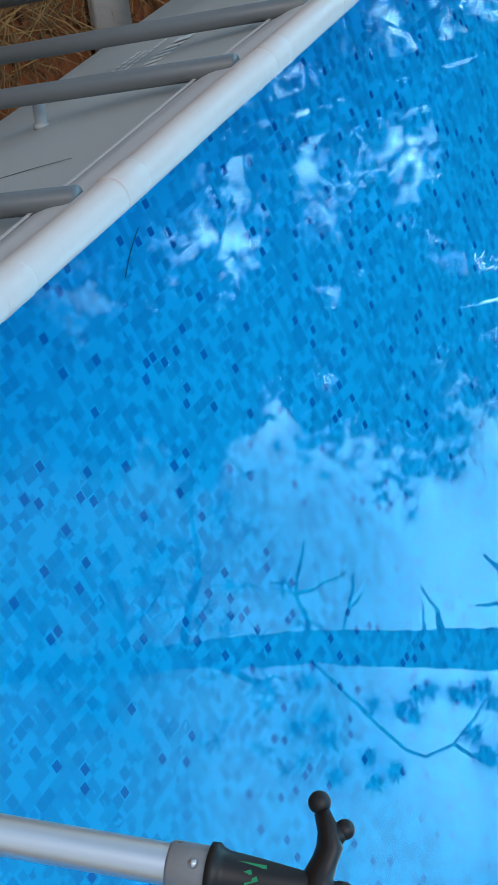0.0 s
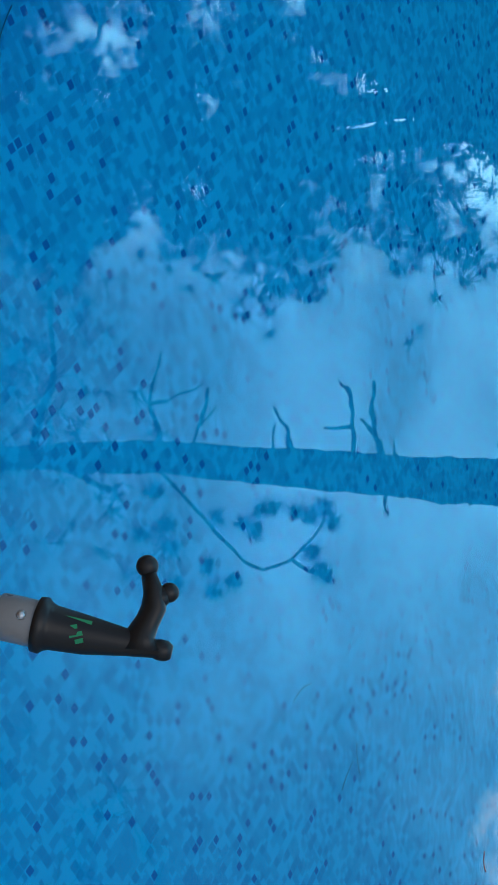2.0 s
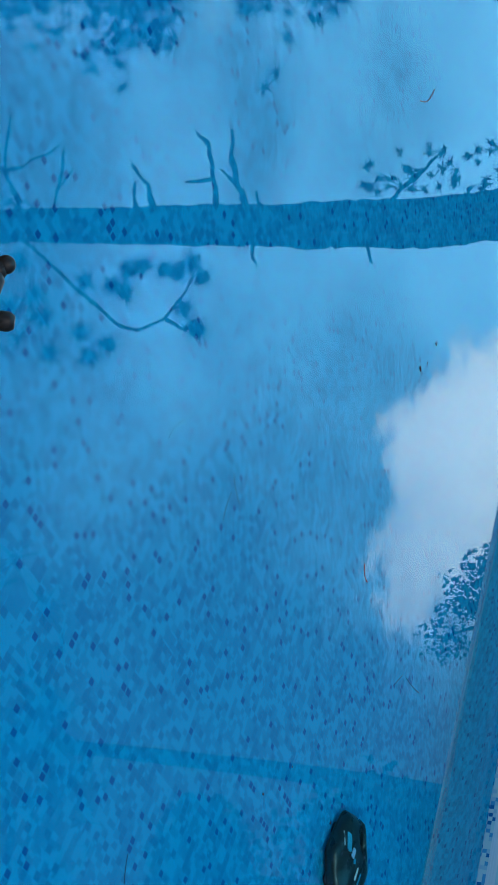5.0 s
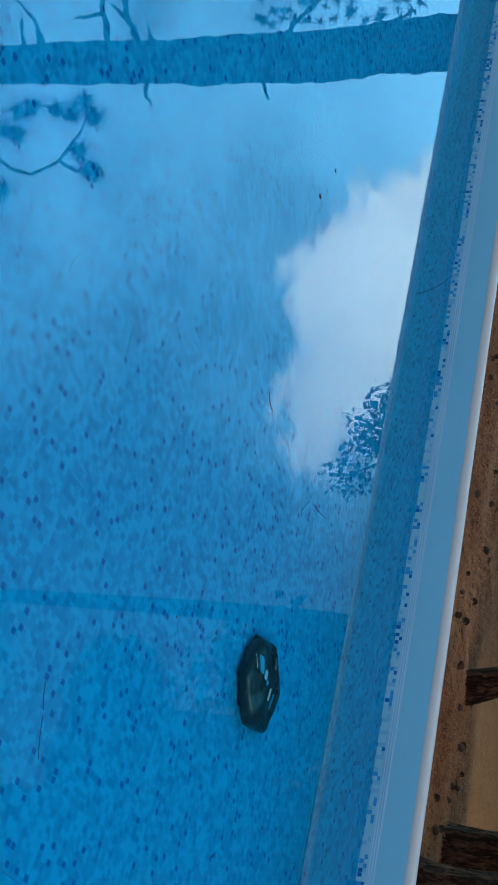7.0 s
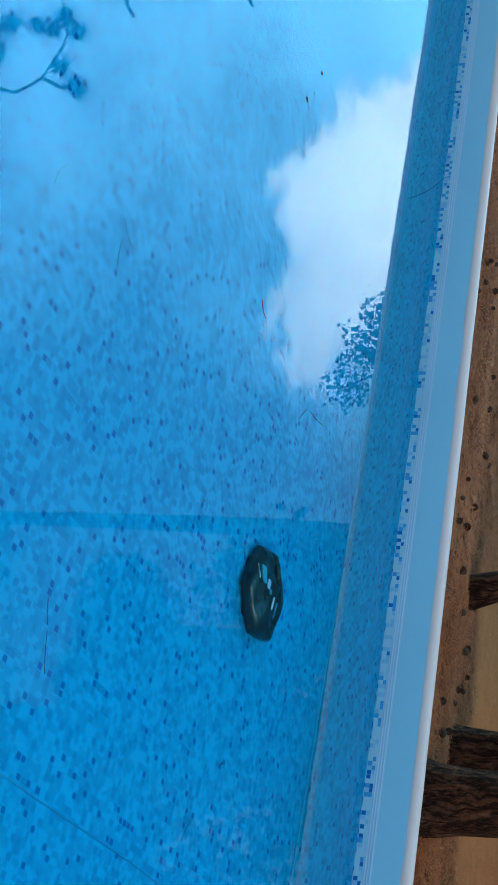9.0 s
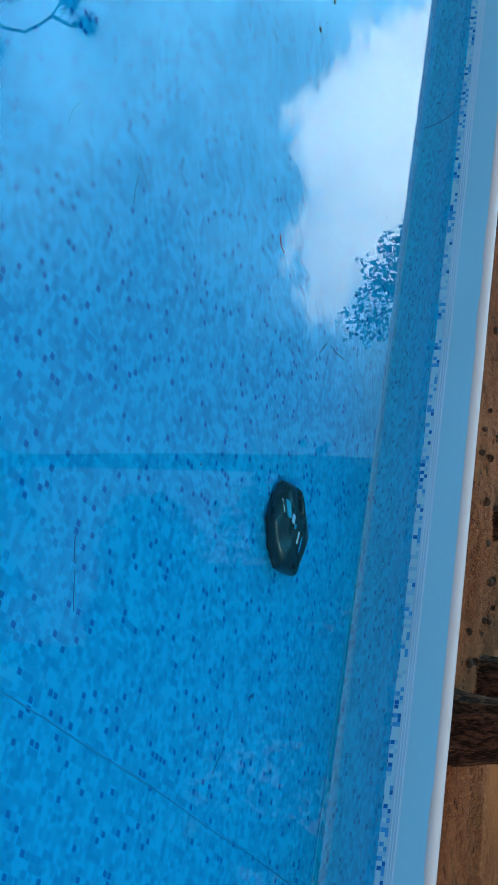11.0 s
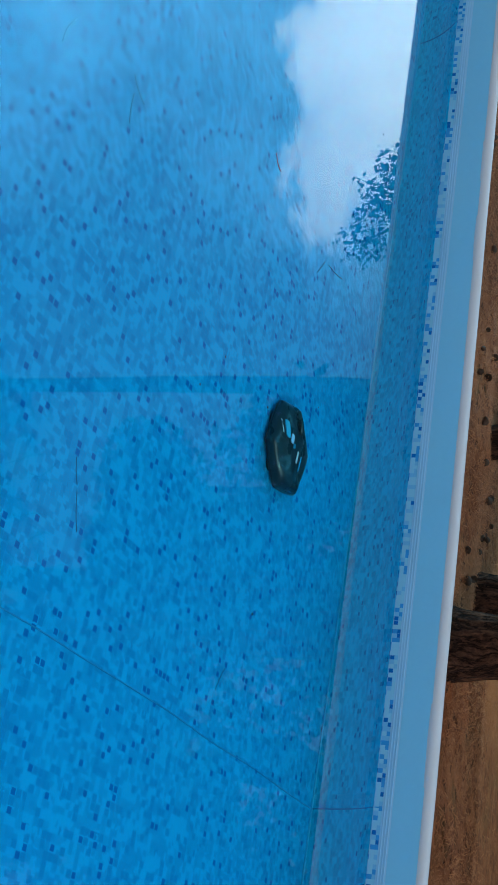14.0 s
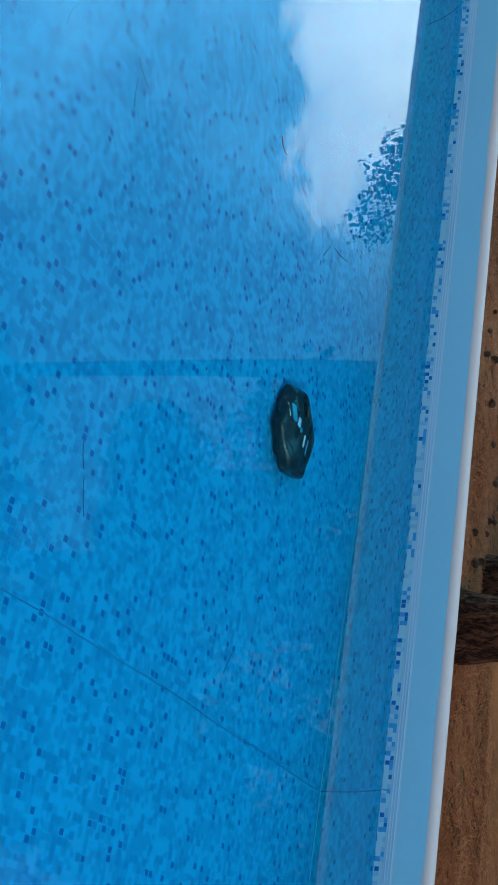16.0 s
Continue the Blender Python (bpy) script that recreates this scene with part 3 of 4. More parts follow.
def pine(x, y, h, r, crown0, crown_r, seed, lean=(0, 0), limbs=16, tufts=420, tuft=0.42, blades=16, label="", stubs=0, width=0.014, taper=0.72, spread=0.24, gnarl=1.0):
    rng = random.Random(seed)
    t = thing("pine_tree", (x, y, ground_height(x, y)), label or "tall pine tree with rough brown bark", "tree", "pines round the pool")
    part("trunk", trunk_mesh(h, r, lean, seed, rings=int(150 * gnarl), gnarl=gnarl), M_BARK, t)
    centres = []
    for i in range(limbs):
        z = crown0 + (h - crown0) * (i + rng.random()) / limbs * 0.97
        k = (z - crown0) / max(h - crown0, 0.1)
        ln = crown_r * (1 - taper * k) * rng.uniform(0.65, 1.1)
        a = rng.uniform(0, 2 * math.pi)
        p0 = trunk_at(h, lean, z)
        p1 = p0 + Vector((math.cos(a) * ln, math.sin(a) * ln, ln * rng.uniform(-0.12, 0.35)))
        pts = wavy(p0, p1, 8, 0.10, seed + i)
        part("limb", tube(pts, [max(r * 0.26 * (1 - k * 0.5) * (1 - j / 9), 0.008) for j in range(9)], 6), M_BARK, t)
        for _ in range(int(tufts / limbs)):
            j = rng.uniform(2.0, 8.0)
            q = pts[int(min(j, 7))].lerp(pts[int(min(j, 7)) + 1], j % 1)
            sp = ln * spread
            centres.append((q.x + rng.gauss(0, sp), q.y + rng.gauss(0, sp), q.z + rng.gauss(0, sp * 0.45)))
    if centres:
        needle_cloud("crown", centres, tuft, blades, t, seed, width=width)
    for i in range(stubs):
        z = rng.uniform(0.25, 0.9) * crown0
        a = rng.uniform(0, 2 * math.pi)
        p0 = trunk_at(h, lean, z)
        ln = rng.uniform(0.3, 1.0)
        p1 = p0 + Vector((math.cos(a) * ln, math.sin(a) * ln, rng.uniform(-0.2, 0.4) * ln))
        part("dead_branch", tube(wavy(p0, p1, 6, 0.16, seed * 3 + i), [0.03 * (1 - j / 7.5) for j in range(7)], 6), M_TWIG, t)
    return t


def tall_pine():
    """The near pine that the water mirrors: bare trunk with dead twigs and one living branch."""
    t = pine(-10.21, 5.07, 21.0, 0.335, 11.5, 3.4, 3, limbs=18, tufts=520, gnarl=2.6, label="tall pine with bare trunk, dead twigs and one hanging branch")
    dead = {
        "a": ((-0.1, -0.12, 9.85), (-0.37, -0.45, 9.90), (-0.57, -0.69, 10.05), (-1.03, -1.24, 9.88)),
        "b": ((-0.56, -0.68, 10.03), (-0.61, -0.74, 9.69), (-0.74, -0.90, 9.20)),
        "c": ((-0.57, -0.69, 10.05), (-0.68, -0.82, 10.22), (-0.68, -0.82, 10.49)),
        "d": ((-0.1, -0.12, 9.37), (-0.36, -0.43, 9.27), (-0.54, -0.66, 8.99)),
        "e": ((-0.38, -0.46, 9.22), (-0.71, -0.86, 9.11)),
        "f": ((-0.1, -0.12, 8.09), (-0.40, -0.49, 8.07)),
        "g": ((-0.1, -0.12, 7.76), (-0.33, -0.40, 7.90), (-0.55, -0.66, 8.11)),
        "h": ((-0.1, -0.12, 6.91), (-0.45, -0.54, 6.98), (-0.65, -0.79, 7.01), (-0.77, -0.94, 7.20)),
        "i": ((-0.38, -0.46, 6.98), (-0.37, -0.44, 7.38)),
        "j": ((-0.1, -0.12, 6.55), (-0.35, -0.42, 6.65), (-0.62, -0.75, 6.70), (-0.75, -0.91, 6.68)),
        "k": ((-0.30, -0.37, 6.63), (-0.45, -0.54, 6.86)),
        "l": ((-0.1, -0.12, 6.29), (-0.26, -0.32, 6.39)),
        "m": ((-0.1, -0.14, 4.67), (-0.30, -0.36, 4.34), (-0.43, -0.52, 4.06)),
        "n": ((0.09, 0.11, 6.49), (0.25, 0.30, 6.48), (0.35, 0.42, 6.45)),
        "o": ((0.1, 0.12, 5.00), (0.26, 0.31, 4.98), (0.36, 0.43, 4.91)),
        "p": ((0.1, 0.12, 5.38), (0.23, 0.28, 5.37)),
    }
    for k, (key, pts) in enumerate(dead.items()):
        r0 = 0.044 if key in "aghj" else 0.031
        fine = []
        for a, b in zip(pts, pts[1:]):
            for s in (0, 0.2, 0.4, 0.6, 0.8):
                p = Vector(a).lerp(Vector(b), s)
                fine.append(p + Vector(noise.noise_vector((p * 7.0) + Vector((k, 0, 0)))) * 0.05)
        fine.append(Vector(pts[-1]))
        fine[0] = Vector(pts[0])
        part("dead_twig", tube(fine, [r0 * (1 - 0.6 * i / len(fine)) * (1 + 0.7 * noise.noise((i * 1.7, k * 3.1, 2))) for i in range(len(fine))], 6), M_TWIG, t)
    live = (((0.0, 0.0, 9.9), (0.32, 0.38, 9.31), (0.78, 0.94, 8.47), (0.83, 1.01, 8.18), (0.74, 0.90, 7.80), (0.52, 0.62, 7.45), (0.38, 0.46, 7.33)),
            ((0.74, 0.90, 7.76), (0.82, 0.99, 7.56), (0.82, 0.99, 7.27)), ((0.66, 0.79, 7.67), (0.62, 0.75, 7.45)))
    for pts in live:
        part("living_branch", tube(pts, [0.028 * (1 - 0.6 * i / len(pts)) for i in range(len(pts))], 6), M_BARK, t)
    tips = [(0.28, 0.34, 7.32), (0.36, 0.44, 7.5), (0.33, 0.40, 7.70), (0.66, 0.79, 7.47), (0.84, 1.02, 7.28), (0.80, 0.98, 7.36), (0.32, 0.39, 8.24), (0.51, 0.62, 8.29), (0.30, 0.36, 8.03),
            (0.40, 0.49, 7.2), (0.95, 1.14, 8.6), (1.05, 1.26, 8.91), (1.00, 1.21, 9.53), (0.6, 0.7, 10.1), (0.45, 0.55, 8.5), (0.4, 0.5, 8.9), (0.7, 0.85, 9.6), (0.85, 1.0, 9.0), (0.2, 0.25, 9.9), (0.5, 0.6, 9.7)]
    needle_cloud("branch_needles", tips, 0.25, 260, t, 5, width=0.006)
    # thin hanging sprays low on the trunk
    rng = random.Random(8)
    spray = [(-0.83 * k, -k, rng.uniform(3.0, 5.0)) for k in (rng.uniform(0.2, 0.6) for _ in range(60))]
    needle_cloud("low_sprays", spray, 0.11, 30, t, 6, width=0.009)


def bowed_pine():
    """A slim pine that bows over near its foot."""
    x, y = -3.03, 6.97
    t = thing("pine_tree", (x, y, ground_height(x, y)), "slim pine bowed near its foot, with rough bark", "tree", "pines round the pool")
    pts, rad = [], []
    for k in range(60):
        z = 14.0 * (k / 59) ** 1.5
        pts.append((-0.62 * (1 - math.exp(-max(z, 0) ** 1.2 / 2.0)), -0.2 * (1 - math.exp(-z / 2.0)), z - 0.06))
        rad.append((0.045 * math.exp(-z / 0.5) + 0.125 * (1 - z / 17)) * (1 + 0.08 * noise.noise((z * 3, 1, 0))))
    part("trunk", tube(pts, rad, 24), M_BARK, t)
    rng = random.Random(12)
    centres = []
    for i in range(14):
        z = rng.uniform(6.6, 13.8)
        a = rng.uniform(0, 6.28)
        ln = rng.uniform(0.8, 2.0) * (1 - (z - 6.4) / 12)
        p0 = Vector((-0.62, -0.2, z))
        p1 = p0 + Vector((math.cos(a) * ln, math.sin(a) * ln, 0.2 * ln))
        w = wavy(p0, p1, 7, 0.1, i)
        part("limb", tube(w, [0.035 * (1 - j / 8.5) for j in range(8)], 6), M_BARK, t)
        for _ in range(16):
            q = w[rng.randint(2, 7)]
            centres.append((q.x + rng.gauss(0, 0.25), q.y + rng.gauss(0, 0.25), q.z + rng.gauss(0, 0.15)))
    needle_cloud("crown", centres, 0.34, 16, t, 13)
    for i, (z, dx, dz) in enumerate(((4.3, -0.45, 0.35), (3.6, 0.3, 0.25), (2.9, -0.25, 0.1), (2.2, 0.25, 0.15))):
        p0 = Vector((-0.58, -0.18, z))
        part("dead_branch", tube(wavy(p0, p0 + Vector((dx, 0.1, dz)), 6, 0.15, 40 + i), [0.018 * (1 - j / 8) for j in range(7)], 6), M_TWIG, t)


def leafy_tree(x, y, h, cr, z0, seed, n=1500, size=0.16, label="dense leafy tree with dark green foliage", blades=5, width=0.075):
    rng = random.Random(seed)
    t = thing("leafy_tree", (x, y, ground_height(x, y) if abs(x) < 40 and abs(y) < 40 else GROUND), label, "tree", "leafy trees beyond the pool")
    part("trunk", trunk_mesh(h * 0.8, 0.035 * h, (0, 0), seed, 1.3, 14, 24), M_BARK, t)
    centres = []
    lobes = []
    for i in range(16):
        a, zz = rng.uniform(0, 6.28), rng.uniform(z0, h * 0.93)
        k = math.sin(math.pi * min(max((zz - z0) / (h - z0), 0.08), 0.95)) ** 0.6
        lobes.append((Vector((math.cos(a) * cr * 0.6 * k, math.sin(a) * cr * 0.6 * k, zz)), cr * rng.uniform(0.35, 0.55) * max(k, 0.5)))
    for i, (c, rr) in enumerate(lobes):
        part("limb", tube(wavy((0, 0, c.z * 0.55), c, 6, 0.08, seed + i), [0.012 * h * (1 - j / 7.5) for j in range(7)], 6), M_BARK, t)
    for _ in range(n):
        c, rr = rng.choice(lobes)
        d = Vector((rng.gauss(0, 1), rng.gauss(0, 1), rng.gauss(0, 0.8)))
        d.normalize()
        p = c + d * rr * rng.uniform(0.45, 1.05)
        centres.append((p.x, p.y, p.z))
    needle_cloud("crown", centres, size, blades, t, seed, M_LEAVES, width)


tall_pine()
bowed_pine()
# the stout pines beside the far rail
pine(-0.66, 5.85, 17.0, 0.25, 6.2, 3.6, 21, limbs=22, tufts=700, label="stout pine with deeply furrowed reddish bark", stubs=3)
pine(-1.45, 6.95, 16.0, 0.19, 5.0, 3.4, 22, limbs=20, tufts=650, label="pine with dark bark beside a stouter one", stubs=3)
# the grove at the left end of the pool
for (x, y, h, r, c0, cr, sd) in ((-12.5, 1.1, 16.5, 0.24, 4.6, 2.7, 31), (-13.6, 2.0, 17.0, 0.25, 7.4, 2.0, 32), (-11.8, -1.6, 14.5, 0.22, 2.6, 2.6, 33),
                                 (-10.6, -4.6, 15.0, 0.22, 2.8, 3.0, 34), (-17.5, -0.5, 18.0, 0.26, 3.0, 3.4, 35)):
    pine(x, y, h, r, c0, cr, sd, limbs=46, tufts=1450 if y < 0 else 2700, tuft=0.27, blades=66, label="bushy pine of the dense grove by the pool", width=0.0062, taper=0.42, spread=0.17)


def cone_tree(x, y, h, r, seed):
    """A broad evergreen, clipped to a dense cone: an inner mass under many small leaves."""
    t = thing("evergreen_tree", (x, y, GROUND), "dense dark evergreen tree with a smooth conical outline", "tree")
    part("trunk", trunk_mesh(h * 0.5, 0.16, (0, 0), seed, 1.3, 14, 24), M_BARK, t)

    def surface(a, k):
        q = (math.cos(a) * 1.6, math.sin(a) * 1.6, k * 5.0 + seed)
        rad = r * min(1.0, (1.02 - k) / 0.62) * (1 + 0.05 * noise.noise(q) + 0.03 * noise.noise((q[0] * 3, q[1] * 3, q[2] * 3)))
        return Vector((rad * math.cos(a), rad * math.sin(a), 0.35 + (h - 0.35) * k))
    part("inner_foliage", grid(64, 40, lambda u, v: surface(2 * math.pi * u, v) * 0.985), M_LEAVES, t)
    rng = random.Random(seed)
    needle_cloud("crown", [surface(rng.uniform(0, 2 * math.pi), 1 - rng.random() ** 0.6) for _ in range(9000)], 0.13, 5, t, seed, M_LEAVES, 0.035)


cone_tree(-18.05, 2.0, 9.9, 4.3, 41)
leafy_tree(-14.6, 19.4, 8.9, 1.5, 3.0, 42, n=620, size=0.17, label="slender far tree with sparse leaf clumps", blades=7, width=0.05)
for (x, y, h, cr, z0, sd) in ((-4.5, 12.2, 9.4, 2.0, 0.5, 55), (1.6, 12.6, 10.8, 3.0, 0.5, 56), (-4.8, 16.5, 11.0, 2.6, 0.6, 51), (-1.2, 14.0, 10.8, 3.3, 0.6, 52), (4.0, 13.5, 10.8, 3.4, 0.6, 53), (9.0, 11.0, 10.4, 3.4, 0.6, 54)):
    leafy_tree(x, y, h, cr, z0, sd, n=5600, size=0.24)

# ---- pool cleaner ----
def robot():
    t = thing("pool_robot", pose(0.640, -0.760, FLOOR + 0.012, 0, 0, 14), "dark teal robotic pool cleaner on the pool floor", "pool cleaner")
    LX, LY = 0.190, 0.202

    def hexagon(a):
        q = (a - math.pi / 2) % (math.pi / 3) - math.pi / 6
        return 0.22 + 0.78 * math.cos(math.pi / 6) / math.cos(q)

    def ring(k, sx, sy, z, pw):
        out = []
        for j in range(64):
            a = 2 * math.pi * j / 64
            c, s = math.cos(a), math.sin(a)
            h = hexagon(a)
            out.append((h * sx * math.copysign(abs(c) ** pw, c), h * sy * math.copysign(abs(s) ** pw, s), z))
        return out

    def loft(profile, top=True, bottom=True):
        bm = bmesh.new()
        rs = [[bm.verts.new(p) for p in ring(i, *pr)] for i, pr in enumerate(profile)]
        for a, b in zip(rs, rs[1:]):
            for j in range(64):
                bm.faces.new((a[j], a[(j + 1) % 64], b[(j + 1) % 64], b[j]))
        if top:
            bm.faces.new(rs[-1])
        if bottom:
            bm.faces.new(rs[0][::-1])
        return bm
    part("underbody", loft([(LX * 0.86, LY * 0.86, 0.012, 1.0), (LX * 0.97, LY * 0.97, 0.025, 1.0), (LX, LY, 0.04, 1.0), (LX * 0.99, LY * 0.99, 0.052, 1.0)]), M_ROBOT2, t, "black lower body")

    # domed shell with two scooped hollows
    bm = bmesh.new()
    rs = []
    for i in range(25):
        k = i / 24
        e = k * math.pi / 2
        s = math.cos(e) ** 0.55
        rs.append([bm.verts.new((x, y, 0.052 + 0.092 * math.sin(e) ** 0.9)) for x, y, _ in ring(0, max(LX * s, 0.002), max(LY * s, 0.002), 0, 1.0)])
    for a, b in zip(rs, rs[1:]):
        for j in range(64):
            bm.faces.new((a[j], a[(j + 1) % 64], b[(j + 1) % 64], b[j]))
    bm.faces.new(rs[-1])
    for v in bm.verts:
        for cx, cy, sx, sy, dp in ((-0.100, 0.060, 0.032, 0.045, 0.034), (0.085, 0.075, 0.045, 0.050, 0.034), (0.045, -0.090, 0.040, 0.050, 0.020), (-0.005, -0.13, 0.03, 0.05, 0.012)):
            g = math.exp(-((v.co.x - cx) / sx) ** 2 - ((v.co.y - cy) / sy) ** 2)
            v.co.z -= dp * g * (1 if v.co.z > 0.06 else 0)
    shell = part("shell", bm, M_ROBOT, t, "glossy dark teal shell with scooped hollows")

    def on_shell(name, outline, z, mat, label, thick=0.006):
        b = bmesh.new()
        lo = [b.verts.new((x, y, z(x, y) - 0.004)) for x, y in outline]
        hi = [b.verts.new((x, y, z(x, y) + thick)) for x, y in outline]
        b.faces.new(hi)
        for j in range(len(outline)):
            b.faces.new((lo[j], lo[(j + 1) % len(outline)], hi[(j + 1) % len(outline)], hi[j]))
        bmesh.ops.recalc_face_normals(b, faces=b.faces[:])
        part(name, b, mat, shell, label, smooth=False)

    def dome(x, y):
        q = min(math.hypot(x / LX, y / LY) / hexagon(math.atan2(y / LY, x / LX)), 0.999)
        return 0.052 + 0.092 * math.sin(math.acos(q ** (1 / 0.55))) ** 0.9

    def rounded(cx, cy, w, h, a=0.0, slant=0.0):
        o = []
        for j in range(20):
            th = 2 * math.pi * j / 20
            x = w * math.copysign(abs(math.cos(th)) ** 0.45, math.cos(th))
            y = h * math.copysign(abs(math.sin(th)) ** 0.45, math.sin(th))
            x += slant * y
            o.append((cx + x * math.cos(a) - y * math.sin(a), cy + x * math.sin(a) + y * math.cos(a)))
        return o
    on_shell("teal_window", rounded(-0.058, -0.085, 0.032, 0.018, 0.25, 0.4), dome, M_TEAL, "bright teal window")
    on_shell("status_lamp", rounded(-0.030, -0.035, 0.018, 0.014, -0.25), dome, M_LAMP, "pale blue status window")
    on_shell("button", rounded(-0.006, -0.012, 0.009, 0.009), dome, M_TEAL, "small teal button")
    on_shell("print_bar", rounded(-0.062, -0.125, 0.026, 0.003, 0.25), dome, M_PRINT, "pale line of print", 0.0012)
    on_shell("maker_mark", rounded(0.030, 0.028, 0.026, 0.007, -0.35), dome, M_PRINT, "pale maker's mark", 0.0014)
    on_shell("edge_strip", rounded(0.050, 0.060, 0.034, 0.005, -0.45), dome, M_TEAL, "teal edge strip", 0.002)
    # carrying handle over the rear hollow
    part("handle", tube([(-0.155, 0.035, 0.072), (-0.140, 0.045, 0.118), (-0.110, 0.058, 0.134), (-0.078, 0.066, 0.136), (-0.055, 0.066, 0.126)], [0.012, 0.013, 0.012, 0.013, 0.012], 12, True, 1.5), M_ROBOT, t, "arched carrying handle")
    for sx in (-1, 1):
        for sy in (-1, 1):
            w = part("wheel", tube([(sx * 0.082, sy * 0.120, 0.030), (sx * 0.082, sy * 0.140, 0.030)], 0.030, 24), M_ROBOT2, t, "black ribbed wheel")
            part("hub", tube([(sx * 0.082, sy * 0.1405, 0.03), (sx * 0.082, sy * 0.144, 0.03)], 0.016, 16), M_ROBOT, w)
    part("brush_roller", tube([(0.118, -0.07, 0.022), (0.118, 0.07, 0.022)], 0.018, 16), M_ROBOT2, t, "black front roller")


robot()


# ---- boat hook leaning on the near rail ----
def boat_hook():
    tip, foot = Vector((2.141, -4.851, 0.845)), Vector((2.567, -5.686, -0.97))
    d = (tip - foot).normalized()
    length = (tip - foot).length
    # local frame: z along the pole, x towards the hook
    view = (tip - Vector((2.65, -5.43, 1.3))).normalized()
    side = d.cross(view).normalized()   # across the pole
    x = side * HOOK_SIGN
    y = d.cross(x)
    m = Matrix(((x.x, y.x, d.x, foot.x), (x.y, y.y, d.y, foot.y), (x.z, y.z, d.z, foot.z - 0.01), (0, 0, 0, 1)))
    t = thing("boat_hook", m, "aluminium boat hook pole with black plastic hook, leaning on the rail", "boat hook")
    e = length + 0.006
    R = 0.0130
    part("pole", tube([(0, 0, 0), (0, 0, 0.01), (0, 0, e - 0.105), (0, 0, e - 0.100)], [R - 0.002, R, R, R - 0.001], 28), M_ALU, t, "silver aluminium pole")
    clamp = part("clamp_sleeve", tube([(0, 0, e - 0.112), (0, 0, e - 0.110), (0, 0, e - 0.084), (0, 0, e - 0.080)], [R + 0.001, R + 0.0022, R + 0.0022, R + 0.001], 28), M_CLEAR, t, "smoky plastic clamp sleeve")
    part("rivet", tube([(0.003, R + 0.0015, e - 0.095), (0.003, R + 0.0045, e - 0.095)], [0.0034, 0.002], 12), M_ALU, clamp)
    part("foot_plug", tube([(0, 0, -0.006), (0, 0, 0.02)], R + 0.002, 20), M_BLACK, t)
    head = part("hook_head", tube([(0, 0, e - 0.0880), (0, 0, e - 0.0868), (0, 0, e - 0.082), (0, 0, e - 0.0795), (0, 0, e - 0.076), (0, 0, e - 0.055), (0.001, 0, e - 0.028), (0.001, 0, e - 0.0095), (0.001, 0, e - 0.0075), (0.001, 0, e - 0.002), (0.001, 0, e + 0.0015)],
                       [0.0140, 0.0178, 0.0182, 0.0158, 0.0145, 0.0128, 0.0088, 0.0060, 0.0068, 0.0066, 0.0045], 28), M_BLACK, t, "black moulded hook head")
    part("hook_arm", tube([(-0.002, 0, e - 0.019), (0.008, 0, e - 0.0205), (0.017, 0, e - 0.0180), (0.026, 0, e - 0.0160), (0.036, 0, e - 0.0185), (0.046, 0, e - 0.0240)],
                          [0.0155, 0.0112, 0.0092, 0.0096, 0.0078, 0.0058], 18, True, 0.75), M_BLACK, head, "curved black hook arm")

    def ball(c, r):
        b = bmesh.new()
        bmesh.ops.create_uvsphere(b, u_segments=20, v_segments=14, radius=r, matrix=Matrix.Translation(c) @ Matrix.Diagonal((1, 0.9, 1, 1)))
        return b
    part("hook_knob", ball((0.051, 0, e - 0.0260), 0.0072), M_BLACK, head, "round knob at the hook's end")
    part("barb_knob", ball((0.0375, 0, e - 0.0085), 0.0064), M_BLACK, head, "round knob of the barb")
    part("barb", tube([(0.029, 0, e - 0.0165), (0.0375, 0, e - 0.0095)], [0.0072, 0.0056], 12), M_BLACK, head)
    for k, (u, w, hgt) in enumerate(((0.0035, 0.003, 0.009), (-0.0015, 0.003, 0.013), (-0.006, 0.003, 0.008))):
        part("green_mark", box(0.0028, 0.0008, hgt * 0.65, Matrix.Translation((u * 0.8, 0.0126, e - 0.062 + 0.003 * k)) @ pose(0, 0, 0, 0, 25, 0), 0.0), M_GREEN, head, "green printed mark", False)
    part("green_print", box(0.0022, 0.0008, 0.018, Matrix.Translation((0.0080, 0.0100, e - 0.060)), 0.0), M_GREEN, head, "line of small green print", False)


HOOK_SIGN = 1
boat_hook()


# ---- details of the pool ----
# lighter vinyl colour that paints a highlight along the liner's fold
M_FOLD = two_tone("liner_fold_highlight", (0.012, 0.44, 0.70), (0.018, 0.48, 0.74), 5.0, 0.35)


